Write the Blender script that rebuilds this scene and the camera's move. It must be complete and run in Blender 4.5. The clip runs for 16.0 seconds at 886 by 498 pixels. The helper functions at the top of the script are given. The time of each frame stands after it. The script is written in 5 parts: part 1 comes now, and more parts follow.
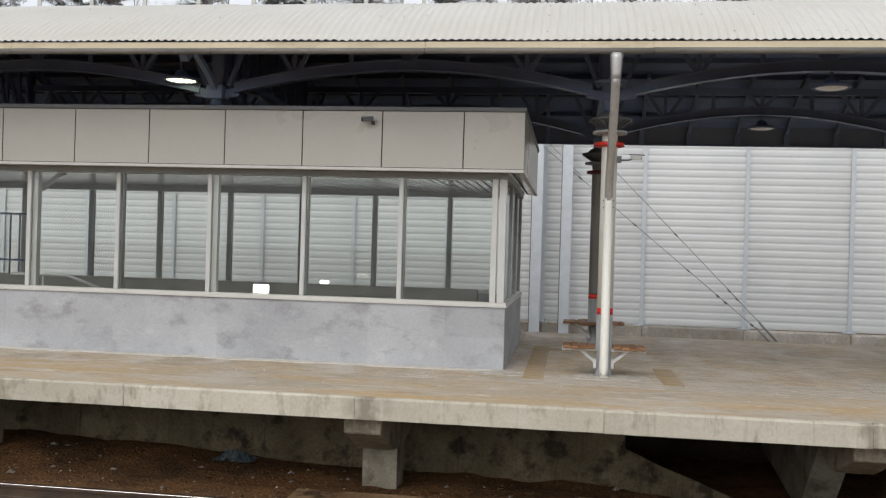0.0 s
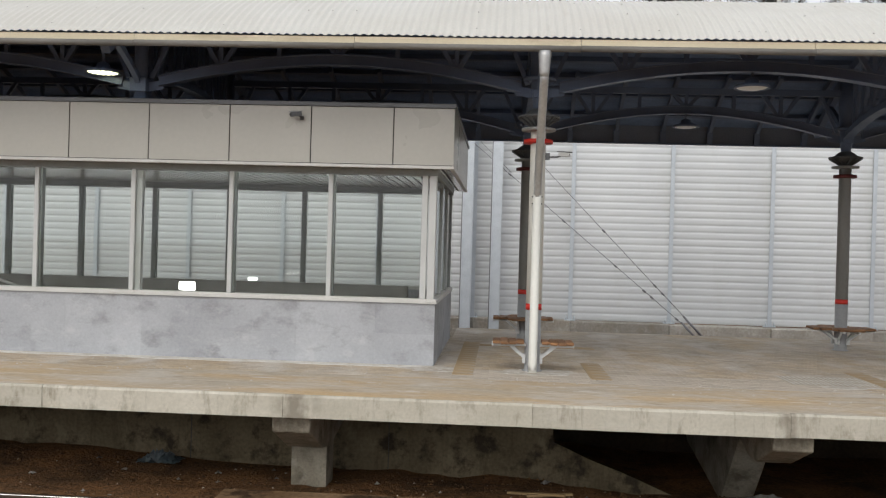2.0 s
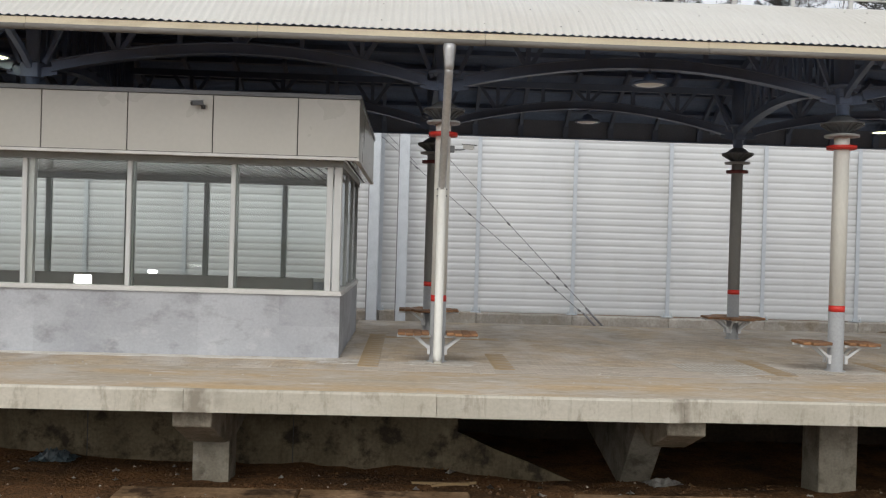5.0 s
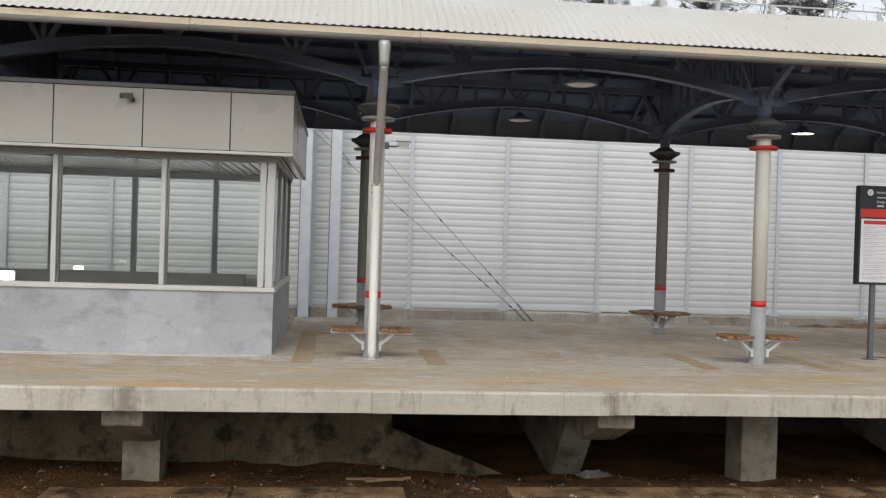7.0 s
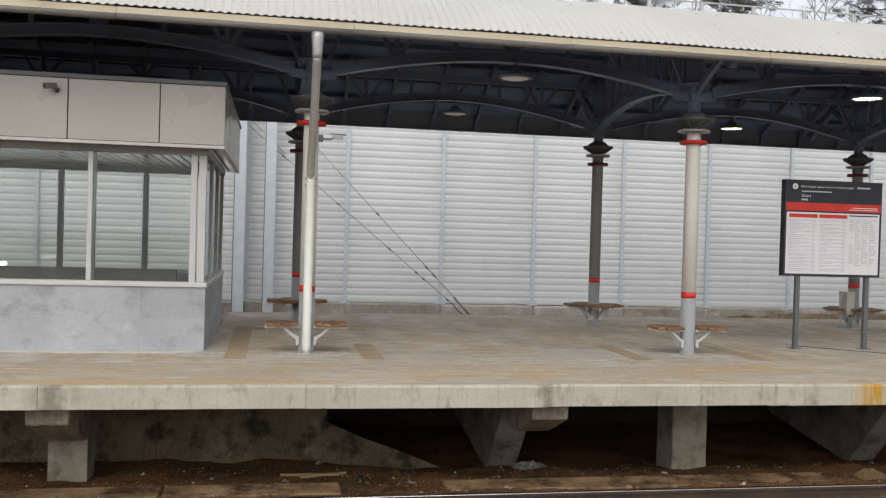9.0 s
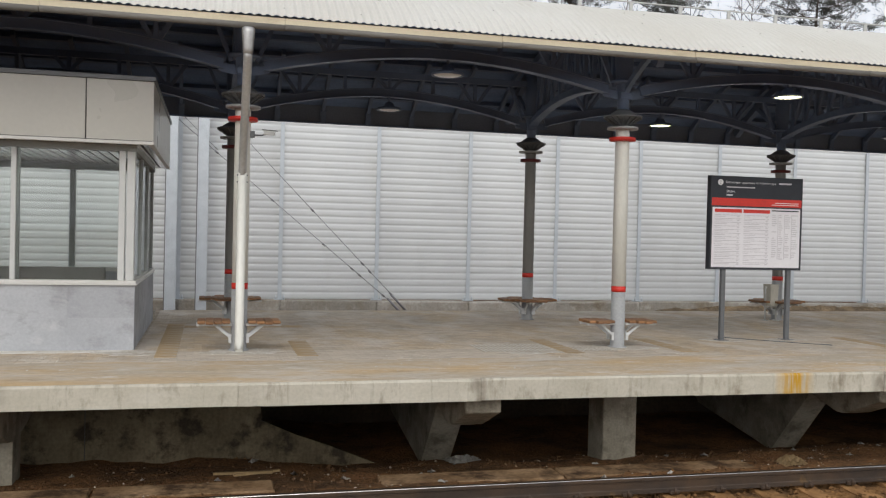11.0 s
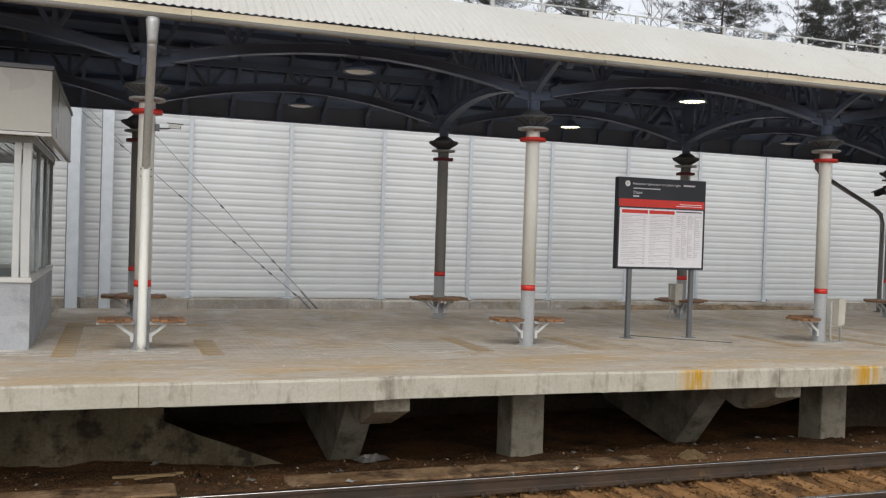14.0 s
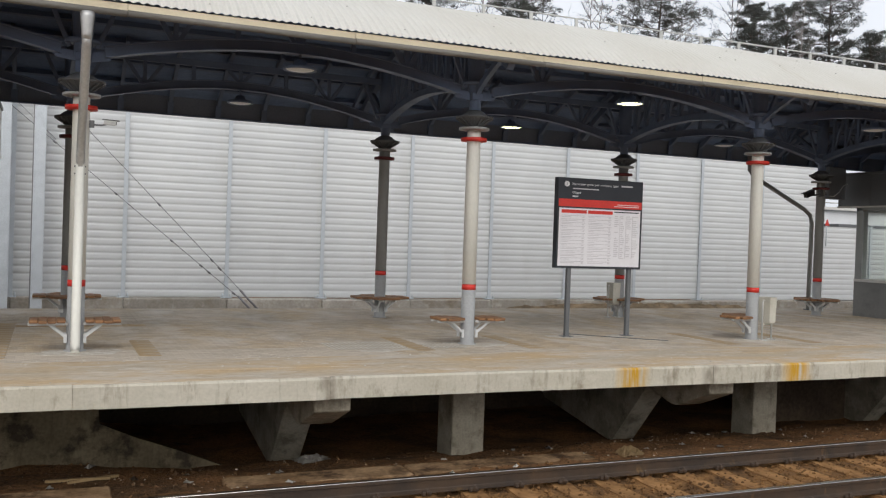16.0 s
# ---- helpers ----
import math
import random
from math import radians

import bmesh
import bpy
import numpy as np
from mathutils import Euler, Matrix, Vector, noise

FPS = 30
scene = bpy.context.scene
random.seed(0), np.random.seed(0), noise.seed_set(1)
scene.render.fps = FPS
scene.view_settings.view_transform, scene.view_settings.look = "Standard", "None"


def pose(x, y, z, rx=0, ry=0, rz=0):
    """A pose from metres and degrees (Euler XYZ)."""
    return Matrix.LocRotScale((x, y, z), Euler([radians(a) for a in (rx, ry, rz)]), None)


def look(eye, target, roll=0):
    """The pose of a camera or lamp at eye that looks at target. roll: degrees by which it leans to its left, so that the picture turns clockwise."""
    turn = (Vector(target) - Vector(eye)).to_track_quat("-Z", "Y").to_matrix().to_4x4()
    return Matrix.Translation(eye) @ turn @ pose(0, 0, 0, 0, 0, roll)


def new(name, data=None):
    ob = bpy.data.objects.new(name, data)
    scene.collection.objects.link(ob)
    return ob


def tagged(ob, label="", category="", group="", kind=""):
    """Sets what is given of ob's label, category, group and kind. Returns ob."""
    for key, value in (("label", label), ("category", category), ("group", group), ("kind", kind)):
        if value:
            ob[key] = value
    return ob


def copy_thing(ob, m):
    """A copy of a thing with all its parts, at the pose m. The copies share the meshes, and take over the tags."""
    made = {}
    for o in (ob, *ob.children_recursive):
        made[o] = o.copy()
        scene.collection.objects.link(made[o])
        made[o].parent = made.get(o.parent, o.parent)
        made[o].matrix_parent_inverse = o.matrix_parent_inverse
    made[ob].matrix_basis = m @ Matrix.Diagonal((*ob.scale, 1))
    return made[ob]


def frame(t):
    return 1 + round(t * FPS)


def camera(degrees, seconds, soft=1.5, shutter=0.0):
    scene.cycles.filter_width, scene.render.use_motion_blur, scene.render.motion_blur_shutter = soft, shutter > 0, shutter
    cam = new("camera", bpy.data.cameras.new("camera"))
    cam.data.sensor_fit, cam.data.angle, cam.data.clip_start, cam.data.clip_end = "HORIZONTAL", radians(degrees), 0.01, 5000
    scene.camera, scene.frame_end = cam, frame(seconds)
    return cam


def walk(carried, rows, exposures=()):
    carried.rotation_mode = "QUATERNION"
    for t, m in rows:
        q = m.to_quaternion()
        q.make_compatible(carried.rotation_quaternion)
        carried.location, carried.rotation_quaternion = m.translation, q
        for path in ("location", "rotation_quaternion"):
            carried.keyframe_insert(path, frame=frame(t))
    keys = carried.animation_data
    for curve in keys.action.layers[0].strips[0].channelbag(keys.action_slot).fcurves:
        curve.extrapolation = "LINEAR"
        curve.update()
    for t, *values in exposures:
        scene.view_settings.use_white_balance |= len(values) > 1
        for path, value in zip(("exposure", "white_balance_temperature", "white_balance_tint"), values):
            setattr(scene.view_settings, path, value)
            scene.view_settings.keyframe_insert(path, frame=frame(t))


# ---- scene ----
cam = camera(51.97, 16.0, soft=1.22)
ROWS = [
    (0.0, -0.0000, 0.0000, 1.7850, 7.950, 0.001, -1.690),
    (0.5, -0.0063, 0.0016, 1.7788, 6.754, 0.022, -1.642),
    (1.0, 0.0021, 0.0021, 1.7772, 5.680, 0.011, -1.635),
    (1.5, 0.0190, 0.0236, 1.7844, 4.679, -0.046, -1.657),
    (2.0, 0.0237, 0.0200, 1.7842, 3.646, -0.107, -1.618),
    (2.5, 0.0418, 0.0235, 1.7794, 2.728, -0.176, -1.647),
    (3.0, 0.0726, 0.0294, 1.7722, 1.875, -0.221, -1.639),
    (3.5, 0.0791, 0.0406, 1.7622, 0.920, -0.243, -1.625),
    (4.0, 0.0728, 0.0268, 1.7694, -0.117, -0.319, -1.618),
    (6.5, 0.0334, -0.0643, 1.7534, -5.389, -0.418, -1.770),
    (7.0, 0.0032, -0.0733, 1.7657, -6.536, -0.475, -1.795),
    (7.5, 0.0232, -0.0704, 1.7688, -7.460, -0.515, -1.765),
    (8.0, 0.0292, -0.0551, 1.7699, -8.437, -0.589, -1.751),
    (8.5, 0.0467, -0.0489, 1.7616, -9.418, -0.658, -1.727),
    (9.0, 0.0516, -0.0524, 1.7618, -10.431, -0.750, -1.622),
    (11.5, 0.1017, -0.1333, 1.7692, -15.480, -0.961, -1.342),
    (12.0, 0.0880, -0.1197, 1.7746, -16.598, -1.010, -1.375),
    (12.5, 0.1502, -0.0826, 1.7642, -17.371, -0.950, -1.460),
    (13.0, 0.1557, -0.0855, 1.7632, -18.138, -0.923, -1.629),
    (13.5, 0.1702, -0.1100, 1.7638, -18.839, -0.891, -1.753),
    (14.0, 0.1757, -0.0990, 1.7591, -19.701, -0.844, -1.816),
    (14.5, 0.1783, -0.0935, 1.7629, -20.602, -0.836, -1.892),
    (15.0, 0.1790, -0.1069, 1.7671, -21.490, -0.817, -1.928),
    (15.5, 0.1345, -0.1778, 1.7781, -22.487, -0.835, -1.961),
    (16.0, 0.1684, -0.1245, 1.7693, -23.400, -0.800, -1.964),
]
walk(cam, [(t, pose(x, y, z, 90 + pitch, roll, yaw)) for t, x, y, z, yaw, pitch, roll in ROWS])

# ---- world and light: a bright overcast day ----
world = bpy.data.worlds.new("overcast_sky")
scene.world = world
world.use_nodes = True
wn, wl = world.node_tree.nodes, world.node_tree.links
SUN_EL, SUN_ROT = radians(36), radians(195)
sky = wn.new("ShaderNodeTexSky")
sky.sky_type, sky.sun_disc = "NISHITA", False
sky.sun_elevation, sky.sun_rotation = SUN_EL, SUN_ROT
sky.air_density, sky.dust_density, sky.ozone_density = 1.0, 4.0, 1.0
pale = wn.new("ShaderNodeHueSaturation")
pale.inputs["Saturation"].default_value = 0.22
pale.inputs["Value"].default_value = 1.25
wl.new(sky.outputs["Color"], pale.inputs["Color"])
cloud = wn.new("ShaderNodeMix")
cloud.data_type = "RGBA"
cloud.inputs["Factor"].default_value = 0.7
cloud.inputs["B"].default_value = (7.5, 7.85, 8.5, 1)
wl.new(pale.outputs["Color"], cloud.inputs["A"])
wl.new(cloud.outputs["Result"], wn["Background"].inputs["Color"])
wn["Background"].inputs["Strength"].default_value = 0.175

sun = new("sun", bpy.data.lights.new("sun", "SUN"))
sun.data.energy, sun.data.angle, sun.data.color = 1.15, radians(50), (1.0, 0.94, 0.85)
sun.matrix_basis = look((0, 0, 0), (-math.sin(SUN_ROT) * math.cos(SUN_EL), -math.cos(SUN_ROT) * math.cos(SUN_EL), -math.sin(SUN_EL)))
scene.view_settings.exposure = -0.4


# ---- materials ----
def mat(name, c1, c2=None, rough=0.6, metal=0.0, scale=2.0, fine=50.0, bump=0.15, grain=0.12, rand=0.0, stretch=(1, 1, 1), stain=None, stain_scale=0.7, stain_at=(0.55, 0.75), depth=0.01, stain_stretch=(1, 1, 1)):
    """A painted or mineral surface: two tones in large patches, a fine grain, optional stains, wear in gloss and relief."""
    m = bpy.data.materials.new(name)
    m.use_nodes = True
    n, l = m.node_tree.nodes, m.node_tree.links
    bsdf = n["Principled BSDF"]
    bsdf.inputs["Metallic"].default_value = metal
    if rough >= 0.85:
        bsdf.inputs["Specular IOR Level"].default_value = 0.12
    tc = n.new("ShaderNodeTexCoord")
    mp = n.new("ShaderNodeMapping")
    mp.inputs["Scale"].default_value = stretch
    l.new(tc.outputs["Object"], mp.inputs["Vector"])
    big = n.new("ShaderNodeTexNoise")
    big.inputs["Scale"].default_value, big.inputs["Detail"].default_value = scale, 5
    l.new(mp.outputs["Vector"], big.inputs["Vector"])
    small = n.new("ShaderNodeTexNoise")
    small.inputs["Scale"].default_value, small.inputs["Detail"].default_value = fine, 4
    l.new(mp.outputs["Vector"], small.inputs["Vector"])
    ramp = n.new("ShaderNodeMapRange")
    ramp.inputs["From Min"].default_value, ramp.inputs["From Max"].default_value = 0.35, 0.65
    l.new(big.outputs["Fac"], ramp.inputs["Value"])
    mix = n.new("ShaderNodeMix")
    mix.data_type = "RGBA"
    mix.inputs["A"].default_value = (*c1, 1)
    mix.inputs["B"].default_value = (*(c2 or tuple(0.86 * v for v in c1)), 1)
    l.new(ramp.outputs["Result"], mix.inputs["Factor"])
    colour = mix.outputs["Result"]
    if stain:
        ms = n.new("ShaderNodeMapping")
        ms.inputs["Scale"].default_value = stain_stretch
        ms.inputs["Location"].default_value = (3.1, 1.7, 0.4)
        l.new(tc.outputs["Object"], ms.inputs["Vector"])
        sn = n.new("ShaderNodeTexNoise")
        sn.inputs["Scale"].default_value, sn.inputs["Detail"].default_value, sn.inputs["Roughness"].default_value = stain_scale, 8, 0.65
        l.new(ms.outputs["Vector"], sn.inputs["Vector"])
        sr = n.new("ShaderNodeMapRange")
        sr.inputs["From Min"].default_value, sr.inputs["From Max"].default_value = stain_at
        l.new(sn.outputs["Fac"], sr.inputs["Value"])
        sm = n.new("ShaderNodeMix")
        sm.data_type = "RGBA"
        sm.inputs["B"].default_value = (*stain, 1)
        l.new(sr.outputs["Result"], sm.inputs["Factor"])
        l.new(colour, sm.inputs["A"])
        colour = sm.outputs["Result"]
    hsv = n.new("ShaderNodeHueSaturation")
    val = n.new("ShaderNodeMapRange")
    val.inputs["From Min"].default_value, val.inputs["From Max"].default_value = 0.25, 0.75
    val.inputs["To Min"].default_value, val.inputs["To Max"].default_value = 1 - grain, 1 + grain
    l.new(small.outputs["Fac"], val.inputs["Value"])
    value = val.outputs["Result"]
    if rand:
        info = n.new("ShaderNodeObjectInfo")
        rr = n.new("ShaderNodeMapRange")
        rr.inputs["To Min"].default_value, rr.inputs["To Max"].default_value = 1 - rand, 1 + rand
        l.new(info.outputs["Random"], rr.inputs["Value"])
        mul = n.new("ShaderNodeMath")
        mul.operation = "MULTIPLY"
        l.new(value, mul.inputs[0])
        l.new(rr.outputs["Result"], mul.inputs[1])
        value = mul.outputs["Value"]
    l.new(value, hsv.inputs["Value"])
    l.new(colour, hsv.inputs["Color"])
    l.new(hsv.outputs["Color"], bsdf.inputs["Base Color"])
    rg = n.new("ShaderNodeMapRange")
    rg.inputs["To Min"].default_value, rg.inputs["To Max"].default_value = max(rough - 0.12, 0.02), min(rough + 0.12, 1)
    l.new(big.outputs["Fac"], rg.inputs["Value"])
    l.new(rg.outputs["Result"], bsdf.inputs["Roughness"])
    if bump:
        bp = n.new("ShaderNodeBump")
        bp.inputs["Strength"].default_value, bp.inputs["Distance"].default_value = bump, depth
        l.new(small.outputs["Fac"], bp.inputs["Height"])
        l.new(bp.outputs["Normal"], bsdf.inputs["Normal"])
    return m


def glow(name, colour, strength):
    m = bpy.data.materials.new(name)
    m.use_nodes = True
    b = m.node_tree.nodes["Principled BSDF"]
    b.inputs["Base Color"].default_value = (0.8, 0.8, 0.8, 1)
    b.inputs["Emission Color"].default_value = (*colour, 1)
    b.inputs["Emission Strength"].default_value = strength
    return m


def glass_mat(name, tint):
    m = bpy.data.materials.new(name)
    m.use_nodes = True
    n, l = m.node_tree.nodes, m.node_tree.links
    clear = n.new("ShaderNodeBsdfTransparent")
    clear.inputs["Color"].default_value = (*tint, 1)
    gloss = n.new("ShaderNodeBsdfGlossy")
    gloss.inputs["Roughness"].default_value = 0.03
    lw = n.new("ShaderNodeLayerWeight")
    steep = n.new("ShaderNodeMath")
    steep.operation = "POWER"
    steep.inputs[1].default_value = 5.0
    l.new(lw.outputs["Facing"], steep.inputs[0])
    fr = n.new("ShaderNodeMapRange")
    fr.inputs["To Min"].default_value = 0.025
    l.new(steep.outputs["Value"], fr.inputs["Value"])
    mx = n.new("ShaderNodeMixShader")
    l.new(fr.outputs["Result"], mx.inputs["Fac"])
    l.new(clear.outputs["BSDF"], mx.inputs[1])
    l.new(gloss.outputs["BSDF"], mx.inputs[2])
    l.new(mx.outputs["Shader"], n["Material Output"].inputs["Surface"])
    return m


def paver_mat(name):
    """Small concrete pavers with sand and dirt spread over them in patches."""
    m = mat(name, (0.43, 0.372, 0.30), (0.55, 0.48, 0.392), rough=0.85, scale=0.8, fine=30, bump=0.3, grain=0.16, stain=(0.48, 0.37, 0.24), stain_scale=0.9, stain_at=(0.44, 0.72), stain_stretch=(0.9, 0.45, 1))
    n, l = m.node_tree.nodes, m.node_tree.links
    bsdf = n["Principled BSDF"]
    tc = n.new("ShaderNodeTexCoord")
    geo = n.new("ShaderNodeNewGeometry")
    info = n.new("ShaderNodeObjectInfo")
    total = n.new("ShaderNodeMath")
    l.new(geo.outputs["Random Per Island"], total.inputs[0])
    l.new(info.outputs["Random"], total.inputs[1])
    turn = n.new("ShaderNodeMath")
    turn.operation = "FRACT"
    l.new(total.outputs["Value"], turn.inputs[0])
    tone = n.new("ShaderNodeMix")
    tone.data_type = "RGBA"
    tone.inputs["A"].default_value, tone.inputs["B"].default_value = (1.08, 1.07, 1.05, 1), (0.72, 0.72, 0.74, 1)
    l.new(turn.outputs["Value"], tone.inputs["Factor"])
    old = bsdf.inputs["Base Color"].links[0].from_socket
    mx = n.new("ShaderNodeMix")
    mx.data_type, mx.blend_type = "RGBA", "MULTIPLY"
    mx.inputs["Factor"].default_value = 0.6
    l.new(old, mx.inputs["A"])
    l.new(tone.outputs["Result"], mx.inputs["B"])
    white = n.new("ShaderNodeTexNoise")
    white.inputs["Scale"].default_value, white.inputs["Detail"].default_value = 1.5, 10
    mpw = n.new("ShaderNodeMapping")
    mpw.inputs["Scale"].default_value, mpw.inputs["Location"].default_value = (1.1, 0.55, 1), (7.3, 2.2, 0)
    l.new(tc.outputs["Object"], mpw.inputs["Vector"])
    l.new(mpw.outputs["Vector"], white.inputs["Vector"])
    wr = n.new("ShaderNodeMapRange")
    wr.inputs["From Min"].default_value, wr.inputs["From Max"].default_value, wr.inputs["To Max"].default_value = 0.50, 0.72, 0.6
    l.new(white.outputs["Fac"], wr.inputs["Value"])
    m2 = n.new("ShaderNodeMix")
    m2.data_type = "RGBA"
    m2.inputs["B"].default_value = (0.62, 0.59, 0.54, 1)
    l.new(wr.outputs["Result"], m2.inputs["Factor"])
    l.new(mx.outputs["Result"], m2.inputs["A"])
    l.new(m2.outputs["Result"], bsdf.inputs["Base Color"])
    return m


M_PAVER = paver_mat("grey_concrete_pavers")
M_EDGE = mat("cast_concrete_edge", (0.535, 0.50, 0.42), (0.445, 0.415, 0.34), rough=0.9, scale=0.9, fine=28, bump=0.2, grain=0.08, rand=0.06, stain=(0.25, 0.22, 0.165), stain_scale=2.3, stain_at=(0.53, 0.72), stain_stretch=(2.0, 1, 0.8))


def add_blotches(m, colour, scale, stretch, at, amount, shift=0.0):
    """A further layer of small broken spots over a surface."""
    n, l = m.node_tree.nodes, m.node_tree.links
    bsdf = n["Principled BSDF"]
    tc = n.new("ShaderNodeTexCoord")
    mp = n.new("ShaderNodeMapping")
    mp.inputs["Scale"].default_value, mp.inputs["Location"].default_value = stretch, (shift, 2 * shift, shift)
    l.new(tc.outputs["Object"], mp.inputs["Vector"])
    nz = n.new("ShaderNodeTexNoise")
    nz.inputs["Scale"].default_value, nz.inputs["Detail"].default_value, nz.inputs["Roughness"].default_value = scale, 9, 0.68
    l.new(mp.outputs["Vector"], nz.inputs["Vector"])
    r = n.new("ShaderNodeMapRange")
    r.inputs["From Min"].default_value, r.inputs["From Max"].default_value, r.inputs["To Max"].default_value = at[0], at[1], amount
    l.new(nz.outputs["Fac"], r.inputs["Value"])
    mx = n.new("ShaderNodeMix")
    mx.data_type = "RGBA"
    mx.inputs["B"].default_value = (*colour, 1)
    l.new(r.outputs["Result"], mx.inputs["Factor"])
    l.new(bsdf.inputs["Base Color"].links[0].from_socket, mx.inputs["A"])
    l.new(mx.outputs["Result"], bsdf.inputs["Base Color"])
    return m


def add_runs(m, spots, colour=(0.42, 0.23, 0.010), stretch=(16, 1, 1.5), amount=0.95):
    """Runs of rust or damp down a face at given places along x: (x, half width)."""
    n, l = m.node_tree.nodes, m.node_tree.links
    bsdf = n["Principled BSDF"]
    tc = n.new("ShaderNodeTexCoord")
    sep = n.new("ShaderNodeSeparateXYZ")
    l.new(tc.outputs["Object"], sep.inputs["Vector"])
    mp = n.new("ShaderNodeMapping")
    mp.inputs["Scale"].default_value = stretch
    l.new(tc.outputs["Object"], mp.inputs["Vector"])
    streak = n.new("ShaderNodeTexNoise")
    streak.inputs["Scale"].default_value, streak.inputs["Detail"].default_value = 1.0, 6
    l.new(mp.outputs["Vector"], streak.inputs["Vector"])
    total = None
    for x, w in spots:
        a = n.new("ShaderNodeMath")
        a.operation = "SUBTRACT"
        a.inputs[1].default_value = x
        l.new(sep.outputs["X"], a.inputs[0])
        b = n.new("ShaderNodeMath")
        b.operation = "ABSOLUTE"
        l.new(a.outputs["Value"], b.inputs[0])
        c = n.new("ShaderNodeMapRange")
        c.inputs["From Min"].default_value, c.inputs["From Max"].default_value = w * 1.35, w * 0.35
        l.new(b.outputs["Value"], c.inputs["Value"])
        if total is None:
            total = c.outputs["Result"]
        else:
            d = n.new("ShaderNodeMath")
            d.operation = "MAXIMUM"
            l.new(total, d.inputs[0])
            l.new(c.outputs["Result"], d.inputs[1])
            total = d.outputs["Value"]
    e = n.new("ShaderNodeMapRange")
    e.inputs["From Min"].default_value, e.inputs["From Max"].default_value, e.inputs["To Max"].default_value = 0.28, 0.54, amount
    l.new(streak.outputs["Fac"], e.inputs["Value"])
    f = n.new("ShaderNodeMath")
    f.operation = "MULTIPLY"
    l.new(total, f.inputs[0])
    l.new(e.outputs["Result"], f.inputs[1])
    mx = n.new("ShaderNodeMix")
    mx.data_type = "RGBA"
    mx.inputs["B"].default_value = (*colour, 1)
    l.new(f.outputs["Value"], mx.inputs["Factor"])
    l.new(bsdf.inputs["Base Color"].links[0].from_socket, mx.inputs["A"])
    l.new(mx.outputs["Result"], bsdf.inputs["Base Color"])


add_blotches(M_EDGE, (0.22, 0.195, 0.15), 1.0, (9, 1, 0.9), (0.56, 0.78), 0.7, 4.0)
add_blotches(M_EDGE, (0.60, 0.57, 0.50), 3.0, (0.6, 1, 1.4), (0.54, 0.72), 0.6, 9.0)
add_blotches(M_EDGE, (0.13, 0.115, 0.09), 13.0, (1, 1, 1), (0.68, 0.74), 0.8, 1.0)
add_runs(M_EDGE, ((-2.32, 0.26), (3.36, 0.10), (9.2, 0.14), (-8.2, 0.2)), (0.20, 0.175, 0.135), (7, 1, 5), 0.75)
add_runs(M_EDGE, ((7.82, 0.24), (10.87, 0.26), (14.2, 0.2)), (0.50, 0.27, 0.012))
M_BED = mat("grey_sand_bed", (0.30, 0.265, 0.215), (0.24, 0.21, 0.17), rough=0.95, scale=2, fine=40, bump=0.2)
M_SAND = mat("sandy_screed", (0.515, 0.375, 0.22), (0.44, 0.38, 0.30), rough=0.95, scale=0.9, fine=24, bump=0.3, grain=0.14, stretch=(0.4, 1.2, 1), stain=(0.54, 0.495, 0.43), stain_scale=1.4, stain_at=(0.45, 0.68), stain_stretch=(0.5, 1.0, 1))
add_blotches(M_SAND, (0.63, 0.58, 0.51), 2.6, (0.8, 2.2, 1), (0.57, 0.66), 0.75, 3.0)
add_blotches(M_SAND, (0.26, 0.20, 0.135), 2.2, (0.6, 2.4, 1), (0.58, 0.70), 0.6, 8.0)
add_blotches(M_PAVER, (0.66, 0.63, 0.58), 2.8, (0.9, 1.3, 1), (0.60, 0.70), 0.6, 5.0)
add_blotches(M_PAVER, (0.22, 0.195, 0.17), 1.7, (0.8, 1.0, 1), (0.56, 0.72), 0.45, 7.0)
M_TACT = mat("ochre_tactile_tile", (0.41, 0.275, 0.125), (0.37, 0.265, 0.15), rough=0.9, scale=3, fine=60, bump=0.3, rand=0.1, stain=(0.40, 0.355, 0.29), stain_scale=2.5, stain_at=(0.48, 0.66))
add_blotches(M_TACT, (0.44, 0.39, 0.32), 2.4, (1, 1, 1), (0.50, 0.64), 0.4, 3.0)
M_PIER = mat("old_pier_concrete", (0.32, 0.29, 0.23), (0.215, 0.192, 0.148), rough=0.95, scale=2.5, fine=30, bump=0.4, grain=0.16, stain=(0.14, 0.12, 0.09), stain_scale=2.4, stain_at=(0.50, 0.66))
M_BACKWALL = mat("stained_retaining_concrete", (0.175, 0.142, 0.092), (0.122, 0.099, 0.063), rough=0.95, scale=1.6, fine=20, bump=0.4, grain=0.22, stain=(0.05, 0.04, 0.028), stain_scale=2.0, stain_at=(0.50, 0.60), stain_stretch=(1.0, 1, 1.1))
M_DIRT = mat("brown_trackside_dirt", (0.19, 0.098, 0.043), (0.07, 0.042, 0.022), rough=1.0, scale=1.1, fine=22, bump=0.9, grain=0.5, depth=0.05, stain=(0.16, 0.085, 0.04), stain_scale=1.8, stain_at=(0.52, 0.7))
add_blotches(M_DIRT, (0.25, 0.125, 0.048), 2.6, (1, 1.6, 1), (0.54, 0.68), 0.7, 3.0)
add_blotches(M_DIRT, (0.022, 0.015, 0.01), 3.4, (1, 1.4, 1), (0.56, 0.68), 0.7, 6.0)
M_BALLAST = mat("rusty_ballast", (0.22, 0.115, 0.045), (0.095, 0.053, 0.026), rough=1.0, scale=3, fine=25, bump=0.6, grain=0.5)
